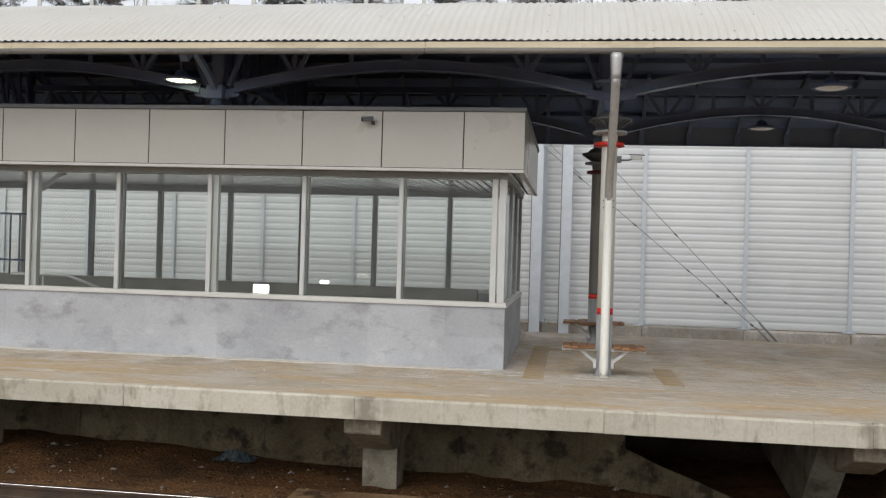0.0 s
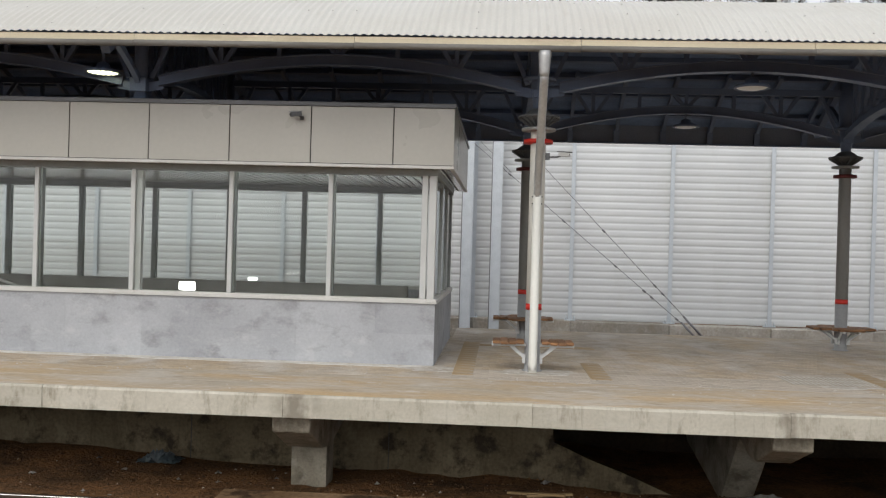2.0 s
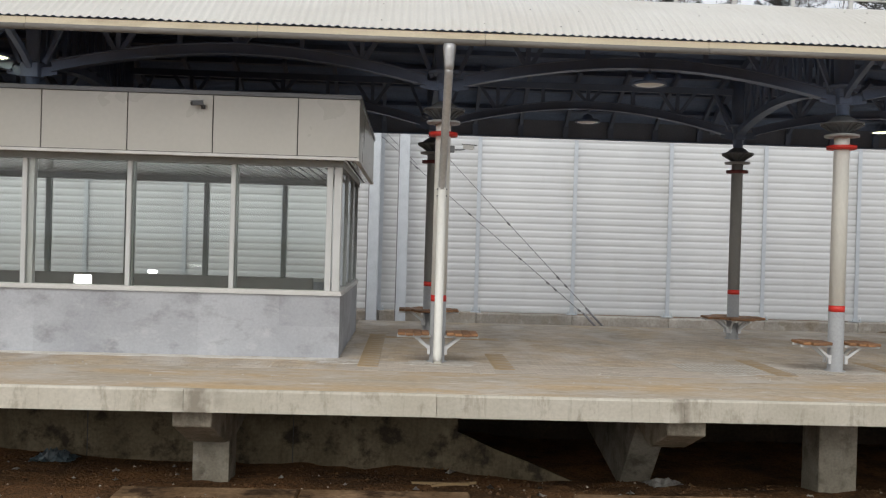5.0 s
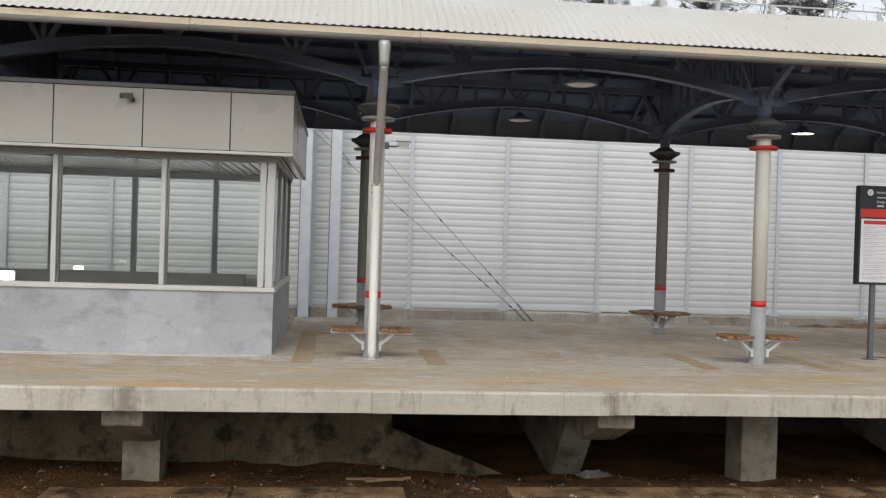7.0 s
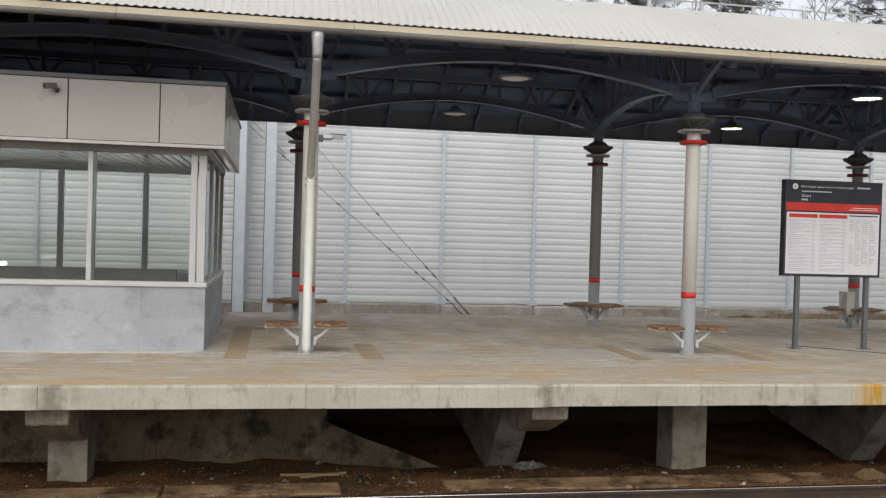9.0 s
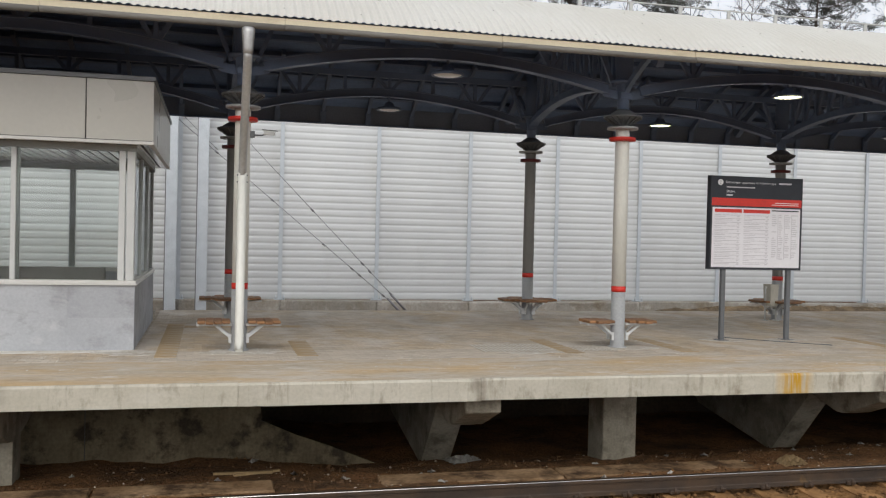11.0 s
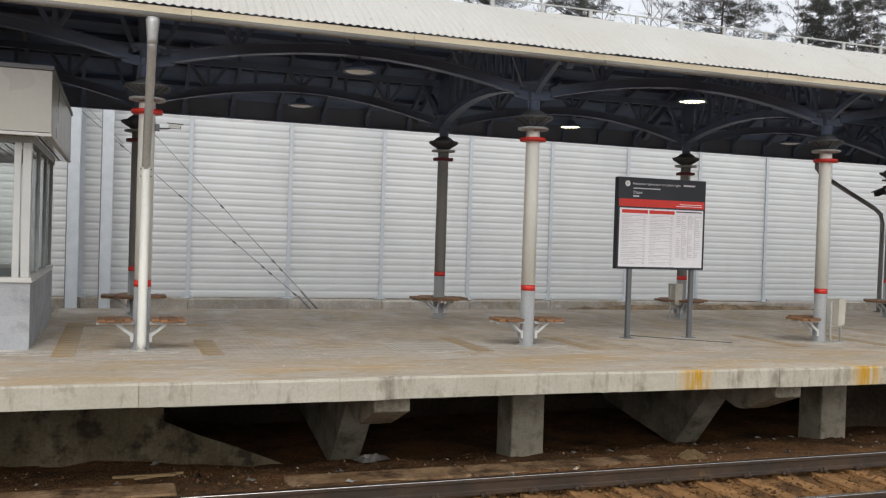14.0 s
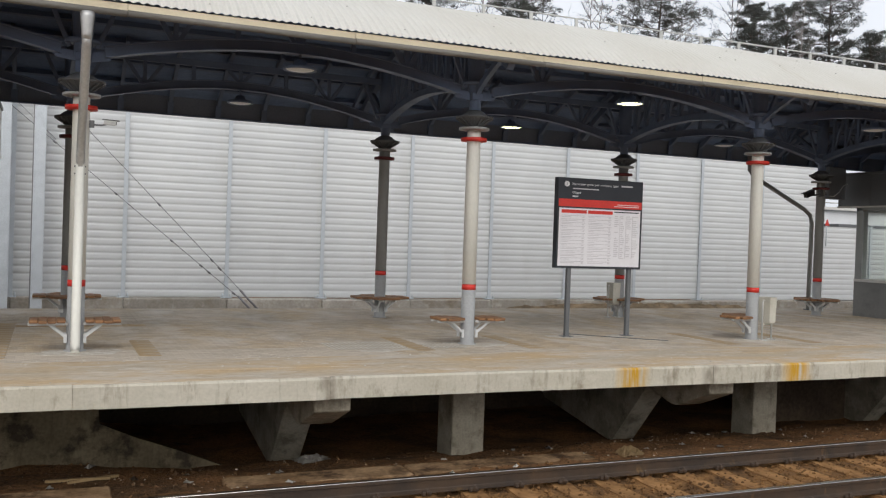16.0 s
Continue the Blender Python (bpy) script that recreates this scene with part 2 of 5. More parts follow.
M_SLEEPER = mat("ochre_dusty_concrete_sleeper", (0.33, 0.18, 0.075), (0.21, 0.11, 0.045), rough=0.9, scale=5, fine=40, bump=0.25, rand=0.12, stain=(0.12, 0.062, 0.028), stain_scale=4, stain_at=(0.5, 0.66))
M_RAIL = mat("rusty_rail_steel", (0.066, 0.04, 0.023), (0.034, 0.023, 0.016), rough=0.6, metal=0.0, scale=3, fine=60, bump=0.2, stain=(0.17, 0.10, 0.035), stain_scale=2.0, stain_at=(0.6, 0.7), stain_stretch=(2, 1, 0.6))
M_RAILTOP = mat("polished_rail_head", (0.62, 0.60, 0.58), rough=0.22, metal=1.0, scale=4, fine=80, bump=0.03, grain=0.05, stretch=(0.2, 3, 3))
M_FENCE = mat("pale_profiled_metal", (0.63, 0.645, 0.645), (0.59, 0.605, 0.61), rough=0.5, metal=0.0, scale=0.7, fine=30, bump=0.04, grain=0.04, rand=0.035, stain=(0.53, 0.535, 0.52), stain_scale=0.9, stain_at=(0.55, 0.85), stain_stretch=(1, 1, 0.3))
M_FPOST = mat("galvanised_post", (0.56, 0.60, 0.635), (0.50, 0.54, 0.575), rough=0.5, metal=0.1, scale=3, fine=40, bump=0.05)
M_KERB = mat("weathered_kerb", (0.40, 0.375, 0.335), (0.30, 0.275, 0.24), rough=0.95, scale=1.4, fine=16, bump=0.35, grain=0.16, rand=0.1, stain=(0.24, 0.20, 0.15), stain_scale=1.3, stain_at=(0.48, 0.72))
add_blotches(M_KERB, (0.56, 0.53, 0.48), 2.2, (1, 1, 1), (0.56, 0.66), 0.6, 2.0)
add_blotches(M_PIER, (0.46, 0.43, 0.36), 4.0, (1, 1, 1), (0.56, 0.70), 0.5, 2.0)
add_blotches(M_PIER, (0.07, 0.06, 0.045), 3.0, (1.6, 1.6, 0.5), (0.57, 0.72), 0.6, 6.0)
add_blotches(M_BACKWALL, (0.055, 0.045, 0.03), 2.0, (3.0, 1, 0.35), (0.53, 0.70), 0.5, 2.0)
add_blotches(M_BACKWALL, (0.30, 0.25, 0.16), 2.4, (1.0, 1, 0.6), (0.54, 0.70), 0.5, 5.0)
M_PANEL = mat("warm_grey_composite_panel", (0.44, 0.425, 0.375), (0.42, 0.405, 0.358), rough=0.3, scale=0.6, fine=15, bump=0.02, grain=0.025, rand=0.02)
M_TRIM = mat("pale_grey_trim", (0.60, 0.59, 0.56), (0.55, 0.54, 0.51), rough=0.45, scale=2, fine=30, bump=0.03, grain=0.05)
M_DARKTRIM = mat("dark_joint", (0.05, 0.047, 0.043), rough=0.7)
M_FRAME = mat("light_grey_window_frame", (0.55, 0.555, 0.54), (0.50, 0.505, 0.49), rough=0.45, scale=3, fine=40, bump=0.03, grain=0.04)
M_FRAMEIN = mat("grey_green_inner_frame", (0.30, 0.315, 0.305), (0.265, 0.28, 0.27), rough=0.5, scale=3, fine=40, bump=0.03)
M_CLAD = mat("grey_stone_cladding", (0.425, 0.437, 0.455), (0.35, 0.36, 0.378), rough=0.75, scale=0.9, fine=30, bump=0.15, grain=0.07, rand=0.05, stain=(0.26, 0.262, 0.268), stain_scale=1.9, stain_at=(0.52, 0.70), stain_stretch=(0.9, 1, 1.5))
add_blotches(M_CLAD, (0.53, 0.535, 0.54), 2.6, (0.8, 1, 1.6), (0.56, 0.68), 0.5, 4.0)
add_blotches(M_CLAD, (0.20, 0.20, 0.20), 6.0, (1, 1, 1.5), (0.64, 0.76), 0.45, 7.0)
M_GLASS = glass_mat("window_glass", (0.93, 0.945, 0.935))
M_SOFFIT = mat("pale_soffit_slats", (0.74, 0.75, 0.74), (0.68, 0.69, 0.68), rough=0.2, metal=0.5, scale=1, fine=20, bump=0.03)
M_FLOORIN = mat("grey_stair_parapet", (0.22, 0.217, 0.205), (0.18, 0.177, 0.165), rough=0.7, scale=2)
M_ROOF = mat("cream_corrugated_steel", (0.575, 0.56, 0.515), (0.535, 0.515, 0.465), rough=0.55, scale=0.5, fine=25, bump=0.03, grain=0.035, stain=(0.45, 0.41, 0.34), stain_scale=1.2, stain_at=(0.58, 0.85), stain_stretch=(1.0, 0.25, 0.25))
M_UNDER = mat("dark_roof_underside", (0.17, 0.245, 0.40), (0.145, 0.205, 0.345), rough=0.6, scale=1.2, fine=20, bump=0.05)
M_SCREW = mat("pale_screw_head", (0.40, 0.385, 0.35), rough=0.6)
M_EAVE = mat("cream_eave_flashing", (0.63, 0.56, 0.40), (0.56, 0.49, 0.345), rough=0.5, scale=0.8, fine=30, bump=0.03, grain=0.05, stain=(0.40, 0.33, 0.21), stain_scale=1.5, stain_at=(0.55, 0.78), stain_stretch=(0.7, 1, 2))
M_GUTTER = mat("dull_zinc_gutter", (0.195, 0.185, 0.165), (0.15, 0.142, 0.125), rough=0.65, metal=0.1, scale=2, fine=30, bump=0.05, stretch=(0.3, 1, 1))
M_STEEL = mat("dark_grey_painted_truss", (0.155, 0.208, 0.315), (0.13, 0.175, 0.27), rough=0.5, scale=2, fine=40, bump=0.05, grain=0.08)
M_COL = mat("light_grey_painted_column", (0.74, 0.735, 0.675), (0.69, 0.685, 0.63), rough=0.45, scale=1.5, fine=30, bump=0.05, grain=0.05, stretch=(1, 1, 0.4))
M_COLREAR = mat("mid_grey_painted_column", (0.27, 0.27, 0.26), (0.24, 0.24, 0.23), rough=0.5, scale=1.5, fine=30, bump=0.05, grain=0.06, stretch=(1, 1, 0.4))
M_COLLOW = mat("grey_painted_column_foot", (0.36, 0.365, 0.365), (0.32, 0.325, 0.325), rough=0.5, scale=2, fine=30, bump=0.05)
M_COLUP = mat("dark_grey_painted_metal", (0.12, 0.125, 0.13), rough=0.5, scale=2, fine=30, bump=0.05)
M_FASCIASHEET = mat("mid_grey_fascia_sheet", (0.215, 0.255, 0.33), (0.18, 0.215, 0.28), rough=0.5, scale=1.2, fine=30, bump=0.04)
M_RED = mat("red_paint", (0.62, 0.035, 0.022), (0.55, 0.03, 0.02), rough=0.45, scale=3, bump=0.04)
# Red for the rear columns' upper rings, with shade put into the colour.
M_REDSHADE = mat("dark_maroon_ring_paint", (0.16, 0.022, 0.022), (0.11, 0.018, 0.02), rough=0.55, scale=3, bump=0.04)
M_WOOD = mat("weathered_orange_brown_wood", (0.31, 0.155, 0.064), (0.15, 0.075, 0.036), rough=0.7, scale=3, fine=18, bump=0.3, grain=0.25, rand=0.22, stretch=(0.6, 6, 6))
M_BRACKET = mat("pale_grey_steel_bracket", (0.55, 0.555, 0.55), (0.5, 0.505, 0.5), rough=0.45, scale=3, bump=0.04)
M_ZINC = mat("galvanised_downpipe", (0.56, 0.56, 0.55), (0.43, 0.43, 0.42), rough=0.35, metal=0.55, scale=1.2, fine=30, bump=0.05, stretch=(1, 1, 0.5))
M_SIGNDARK = mat("charcoal_sign_frame", (0.024, 0.028, 0.036), (0.02, 0.024, 0.031), rough=0.6, scale=2, bump=0.03)
M_PAPER = mat("printed_timetable_paper", (0.74, 0.73, 0.75), (0.70, 0.69, 0.71), rough=0.6, scale=2, fine=20, bump=0.0, grain=0.03)
M_INK = mat("grey_print", (0.45, 0.43, 0.45), (0.40, 0.38, 0.41), rough=0.7)
M_INKWHITE = mat("white_print", (0.8, 0.8, 0.8), rough=0.6)
M_BIN = mat("beige_steel_bin", (0.52, 0.50, 0.43), (0.47, 0.45, 0.38), rough=0.55, scale=3, bump=0.06, stain=(0.36, 0.34, 0.28), stain_scale=3)
M_CAMW = mat("grey_white_enamel", (0.52, 0.52, 0.5), rough=0.4)
M_BLACK = mat("black_plastic", (0.02, 0.02, 0.02), rough=0.4)
M_WIRE = mat("dark_steel_wire", (0.22, 0.22, 0.23), rough=0.5, metal=0.5)
M_BARK = mat("pine_bark", (0.15, 0.115, 0.095), (0.10, 0.08, 0.07), rough=0.95, scale=3, fine=12, bump=0.6, depth=0.03)
M_BIRCH = mat("birch_bark", (0.42, 0.39, 0.38), (0.22, 0.20, 0.195), rough=0.9, scale=4, fine=15, bump=0.3)
# Needle tones lifted towards grey to hold some distance haze.
M_NEEDLE = mat("pine_needles", (0.085, 0.094, 0.08), (0.055, 0.061, 0.058), rough=0.8, scale=0.6, fine=5, bump=0.0, grain=0.3)
M_LITTER = mat("crumpled_litter", (0.40, 0.385, 0.35), (0.24, 0.225, 0.20), rough=0.6, scale=8, fine=40, rand=0.35)
M_LITTERBLUE = mat("blue_green_plastic_sheet", (0.04, 0.06, 0.068), (0.13, 0.17, 0.19), rough=0.35, scale=9, fine=40)
M_STICK = mat("bare_split_wood", (0.30, 0.21, 0.11), rough=0.9, scale=5)
M_LAMPON = glow("lit_lamp_diodes", (1.0, 0.97, 0.58), 4.5)
# Near black for the added sheet that soaks up bounced light.
M_BOUNCECUT = mat("dark_roof_membrane", (0.045, 0.046, 0.05), (0.03, 0.031, 0.034), rough=0.9, scale=1.5)
M_LAMPOFF = mat("pale_lamp_lens", (0.88, 0.88, 0.87), rough=0.3, bump=0)
M_WLAMP = glow("lit_stair_lamp", (1.0, 0.99, 0.95), 6.0)
# Dark brown that carries the gloom under the platform in its colour.
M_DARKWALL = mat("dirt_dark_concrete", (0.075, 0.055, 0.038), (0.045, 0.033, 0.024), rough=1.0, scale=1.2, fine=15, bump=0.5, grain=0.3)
M_TILEDOT = mat("pale_domed_tile", (0.42, 0.38, 0.32), (0.37, 0.33, 0.27), rough=0.9, scale=2, fine=40, bump=0.3, rand=0.1, stain=(0.34, 0.29, 0.22), stain_scale=1.6, stain_at=(0.45, 0.65))
M_DOME = mat("worn_pale_dome", (0.60, 0.57, 0.52), (0.44, 0.41, 0.36), rough=0.9, scale=2, fine=40, bump=0.1)
# Dark grey; on the second shelter's fascia it holds painted shade.
M_GREYSHADE = mat("graphite_composite_panel", (0.115, 0.12, 0.126), (0.10, 0.106, 0.112), rough=0.4, scale=0.6, fine=15, bump=0.02, grain=0.03)
# Cladding darkened to put the second shelter's shade into its colour.
M_CLADSHADE = mat("dark_slate_cladding", (0.21, 0.21, 0.205), (0.165, 0.165, 0.165), rough=0.7, scale=0.9, fine=30, bump=0.15, grain=0.08, rand=0.03, stain=(0.12, 0.12, 0.125), stain_scale=1.2, stain_at=(0.5, 0.7))
M_WHITEWALL = mat("white_painted_wall", (0.72, 0.73, 0.74), (0.66, 0.67, 0.68), rough=0.6, scale=1)


# ---- mesh helpers ----
def box(bm, x0, x1, y0, y1, z0, z1, bevel=0.0):
    vs = [bm.verts.new(p) for p in ((x0, y0, z0), (x1, y0, z0), (x1, y1, z0), (x0, y1, z0), (x0, y0, z1), (x1, y0, z1), (x1, y1, z1), (x0, y1, z1))]
    fs = [bm.faces.new([vs[i] for i in q]) for q in ((3, 2, 1, 0), (4, 5, 6, 7), (0, 1, 5, 4), (1, 2, 6, 5), (2, 3, 7, 6), (3, 0, 4, 7))]
    if bevel:
        edges = {e for f in fs for e in f.edges}
        bmesh.ops.bevel(bm, geom=list(edges), offset=bevel, segments=1, affect="EDGES")
    return vs


def lathe(bm, profile, n=16, cx=0.0, cy=0.0):
    """A turned body round a vertical axis: profile of (radius, z), closed at both ends."""
    rings = [[bm.verts.new((cx + r * math.cos(2 * math.pi * i / n), cy + r * math.sin(2 * math.pi * i / n), z)) for i in range(n)] for r, z in profile]
    for a, b in zip(rings, rings[1:]):
        for i in range(n):
            f = bm.faces.new((a[i], a[(i + 1) % n], b[(i + 1) % n], b[i]))
            f.smooth = True
    bm.faces.new(rings[0][::-1])
    bm.faces.new(rings[-1])


def bar(bm, p0, p1, w, h, up=(0, 0, 1)):
    """A straight rectangular bar from p0 to p1, w wide and h high."""
    p0, p1 = Vector(p0), Vector(p1)
    d = (p1 - p0).normalized()
    u = Vector(up)
    if abs(d.dot(u)) > 0.95:
        u = Vector((1, 0, 0))
    s = d.cross(u).normalized()
    u = s.cross(d).normalized()
    ends = [[bm.verts.new(p + s * (a * w / 2) + u * (b * h / 2)) for a, b in ((-1, -1), (1, -1), (1, 1), (-1, 1))] for p in (p0, p1)]
    for i in range(4):
        bm.faces.new((ends[0][i], ends[0][(i + 1) % 4], ends[1][(i + 1) % 4], ends[1][i]))
    bm.faces.new(ends[0][::-1])
    bm.faces.new(ends[1])


def tube(bm, points, r, n=8, r2=None):
    """A round tube along points; r2: the radius at its far end."""
    pts = [Vector(p) for p in points]
    rings = []
    for k, p in enumerate(pts):
        d = (pts[min(k + 1, len(pts) - 1)] - pts[max(k - 1, 0)]).normalized()
        u = Vector((0, 0, 1)) if abs(d.z) < 0.9 else Vector((0, 1, 0))
        s = d.cross(u).normalized()
        u = s.cross(d).normalized()
        q = r if r2 is None else r + (r2 - r) * k / (len(pts) - 1)
        rings.append([bm.verts.new(p + q * (math.cos(2 * math.pi * i / n) * s + math.sin(2 * math.pi * i / n) * u)) for i in range(n)])
    for a, b in zip(rings, rings[1:]):
        for i in range(n):
            f = bm.faces.new((a[i], a[(i + 1) % n], b[(i + 1) % n], b[i]))
            f.smooth = True
    bm.faces.new(rings[0][::-1])
    bm.faces.new(rings[-1])


def prism(bm, outline, axis, a, b):
    """An outline pulled along an axis from a to b. For axis x the outline holds (y, z), for y (x, z), for z (x, y)."""
    def at(p, q, s):
        return {"x": (s, p, q), "y": (p, s, q), "z": (p, q, s)}[axis]
    lo = [bm.verts.new(at(p, q, a)) for p, q in outline]
    hi = [bm.verts.new(at(p, q, b)) for p, q in outline]
    k = len(outline)
    for i in range(k):
        bm.faces.new((lo[i], lo[(i + 1) % k], hi[(i + 1) % k], hi[i]))
    bm.faces.new(lo[::-1])
    bm.faces.new(hi)
    bmesh.ops.recalc_face_normals(bm, faces=bm.faces)


def mesh_of(bm, name, material):
    bmesh.ops.recalc_face_normals(bm, faces=bm.faces)
    me = bpy.data.meshes.new(name)
    bm.to_mesh(me)
    bm.free()
    me.materials.append(material)
    return me


def part(name, bm, material, parent=None, label=""):
    ob = new(name, mesh_of(bm, name, material))
    ob.parent = parent
    return tagged(ob, label)


def piece(name, me, parent, x=0.0, y=0.0, z=0.0, rz=0.0):
    ob = new(name, me)
    ob.parent = parent
    ob.matrix_basis = pose(x, y, z, 0, 0, rz)
    return ob


def thing(name, label, category, group="", kind=""):
    return tagged(new(name), label, category, group, kind)


BM = bmesh.new


# ---- large structure: ground, track bed, platform ----
def ground_height(x, y):
    """The trackside: level far out, a shallow trough under the platform."""
    if y < 9.0 or y > 26:
        return -1.33
    base = -1.30 - 0.14 * max(0.0, min(1.0, (y - 10.6) / 1.2)) - (0.10 + 0.22 * max(0.0, min(1.0, x / 2.0))) * max(0.0, min(1.0, (y - 12.0) / 1.6))
    lump = noise.noise(Vector((x * 0.9, y * 0.9, 0))) * 0.07 + noise.noise(Vector((x * 3.1, y * 3.1, 4))) * 0.035 + noise.noise(Vector((x * 9, y * 9, 8))) * 0.016
    rise = 0.24 * max(0.0, min(1.0, (-x - 3.0) / 4.5)) * max(0.0, min(1.0, (y - 11.2) / 1.6))
    return base + lump * min(1.0, (y - 9.0)) + rise


def build_ground():
    xs = [-900, -200, -60] + [-16 + 0.16 * i for i in range(256)] + [40, 90, 300, 900]
    ys = [-900, -200, -40, 0, 4, 7, 8.6] + [9.0 + 0.14 * i for i in range(36)] + [14.4, 15.2, 17, 20, 24, 30, 60, 150, 400, 900]
    bm = BM()
    grid = [[bm.verts.new((x, y, ground_height(x, y))) for x in xs] for y in ys]
    for a, b in zip(grid, grid[1:]):
        for i in range(len(xs) - 1):
            bm.faces.new((a[i], a[i + 1], b[i + 1], b[i])).smooth = True
    tagged(part("ground", bm, M_DIRT), "bare brown dirt beside the track and under the platform", "ground", kind="structure")


build_ground()

EDGE_Y, EDGE_X = 10.6, [0.445 + 2.935 * i for i in range(-6, 12)]
platform = thing("platform", "long concrete railway platform paved with grey pavers", "platform", kind="structure")


def build_platform():
    bm = BM()
    box(bm, -18, 34, 12.42, 20.35, -0.25, -0.010)
    part("paving_bed", bm, M_BED, platform, "sand bed showing in the joints of the paving")
    rnd = random.Random(4)
    for k, x in enumerate(EDGE_X):
        bm = BM()
        dy, dz = rnd.uniform(-0.012, 0.012), rnd.uniform(-0.008, 0.004)
        chip = rnd.uniform(0.008, 0.02)
        n = 40
        w = 2.931
        rows = []
        for i in range(n + 1):
            xx = x + w * i / n
            j = noise.noise(Vector((xx * 2.3, k, 0))) * 0.009 + noise.noise(Vector((xx * 9.0, k, 5))) * 0.006
            # the cast edge is broken where the slabs meet over a pier
            if k % 2 == 0 and i < 4:
                j += rnd.uniform(0.0, 0.03)
            rows.append([bm.verts.new(p) for p in ((xx, EDGE_Y + dy + j, -0.275 + dz), (xx, EDGE_Y + dy + j * 0.4, -0.03 + dz), (xx, EDGE_Y + dy + chip + abs(j), dz - 0.004), (xx, 10.66, dz - 0.004), (xx, 10.66, -0.275 + dz))])
        for a, b in zip(rows, rows[1:]):
            for i in range(5):
                bm.faces.new((a[i], a[(i + 1) % 5], b[(i + 1) % 5], b[i]))
        bm.faces.new(rows[0])
        bm.faces.new(rows[-1][::-1])
        part("edge_slab", bm, M_EDGE, platform)
    for y0, y1, z in ((10.663, 11.45, -0.004), (11.453, 12.08, -0.002), (12.083, 12.417, -0.003)):
        bm = BM()
        box(bm, -17.5, 33.3, y0, y1, -0.27, z)
        part("sandy_strip", bm, M_SAND, platform, "sand-stained concrete strip along the platform edge")
    bm = BM()
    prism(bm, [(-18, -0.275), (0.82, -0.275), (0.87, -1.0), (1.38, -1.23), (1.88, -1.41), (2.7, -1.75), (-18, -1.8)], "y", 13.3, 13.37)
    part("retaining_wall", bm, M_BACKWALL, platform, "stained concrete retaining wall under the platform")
    # Added wall that closes the dark space; its dark colour stands for shade.
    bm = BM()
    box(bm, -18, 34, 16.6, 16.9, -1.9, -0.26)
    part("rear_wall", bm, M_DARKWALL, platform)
    for x in (-1.54, -4.5, -7.5):
        bm = BM()
        box(bm, x - 0.005, x + 0.005, 13.292, 13.31, -1.6, -0.28)
        part("wall_joint", bm, M_DARKTRIM, platform)
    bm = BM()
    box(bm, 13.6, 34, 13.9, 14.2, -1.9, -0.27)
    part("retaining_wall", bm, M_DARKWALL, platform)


build_platform()


def build_pier(x, near):
    t = thing("platform_pier", "rough cast concrete pier with a cantilever head under the platform", "pier", "piers under the platform")
    t.matrix_basis = pose(x, 0, 0)
    bm = BM()
    w = 0.235
    if near:
        outline = [(10.88, -0.29), (10.88, -0.505), (11.7, -0.86), (12.0, -0.92), (12.5, -0.92), (15.2, -0.6), (15.2, -0.29)]
    else:
        outline = [(10.88, -0.29), (10.88, -0.49), (11.65, -0.80), (11.8, -0.80), (12.9, -0.5), (13.3, -0.48), (13.3, -0.29)]
    prism(bm, outline, "x", -w, w)
    bmesh.ops.bevel(bm, geom=list(bm.edges), offset=0.014, segments=1, affect="EDGES")
    bmesh.ops.subdivide_edges(bm, edges=[e for e in bm.edges if e.calc_length() > 0.15], cuts=7, use_grid_fill=True)
    for v in bm.verts:
        c = v.co
        v.co += Vector((noise.noise(c * 11 + Vector((x, 0, 0))), noise.noise(c * 11 + Vector((x, 7, 0))), noise.noise(c * 11 + Vector((x, 0, 7))))) * 0.008 * min(1.0, (-0.29 - c.z) / 0.03)
    part("cantilever_head", bm, M_PIER, t)
    bm = BM()
    if near:
        prism(bm, [(12.0, -0.90), (12.0, -1.65), (12.5, -1.65), (12.5, -0.9)], "x", -0.235, 0.235)
    else:
        prism(bm, [(12.2, -0.29), (13.5, -1.78), (13.58, -1.78), (15.9, -1.42), (16.5, -0.9), (16.5, -0.29)], "x", -0.185, 0.265)
    part("post", bm, M_PIER, t)
    return t


build_pier(-2.45, True)
build_pier(3.50, False)
build_pier(9.66, False)
build_pier(-8.5, True)
build_pier(15.7, False)


def build_post(x):
    t = thing("concrete_post", "plain square concrete post under the platform slab", "post", "square posts under the platform")
    bm = BM()
    box(bm, -0.265, 0.265, 0, 0.55, -1.75, -0.27, 0.015)
    part("shaft", bm, M_PIER, t)
    t.matrix_basis = pose(x, 12.15, 0)


for x in (6.0, 11.73, 17.6):
    build_post(x)


# ---- track ----
def build_rail(y):
    t = thing("rail", "rust-brown steel rail with a polished running head", "rail", "rails of the near track")
    foot = [(-0.075, -0.18), (0.075, -0.18), (0.075, -0.168), (0.02, -0.15), (0.012, -0.14), (0.012, -0.05), (0.036, -0.04), (0.036, -0.006), (-0.036, -0.006), (-0.036, -0.04), (-0.012, -0.05), (-0.012, -0.14), (-0.02, -0.15), (-0.075, -0.168)]
    bm = BM()
    prism(bm, [(y + a, -1.0 + b) for a, b in foot], "x", -40, 60)
    part("web_and_foot", bm, M_RAIL, t)
    bm = BM()
    prism(bm, [(y - 0.036, -1.0055), (y + 0.036, -1.0055), (y + 0.034, -1.001), (y + 0.026, -1.0), (y - 0.026, -1.0), (y - 0.034, -1.001)], "x", -40, 60)
    part("running_head", bm, M_RAILTOP, t, "polished rail head")


build_rail(9.5)
build_rail(7.92)


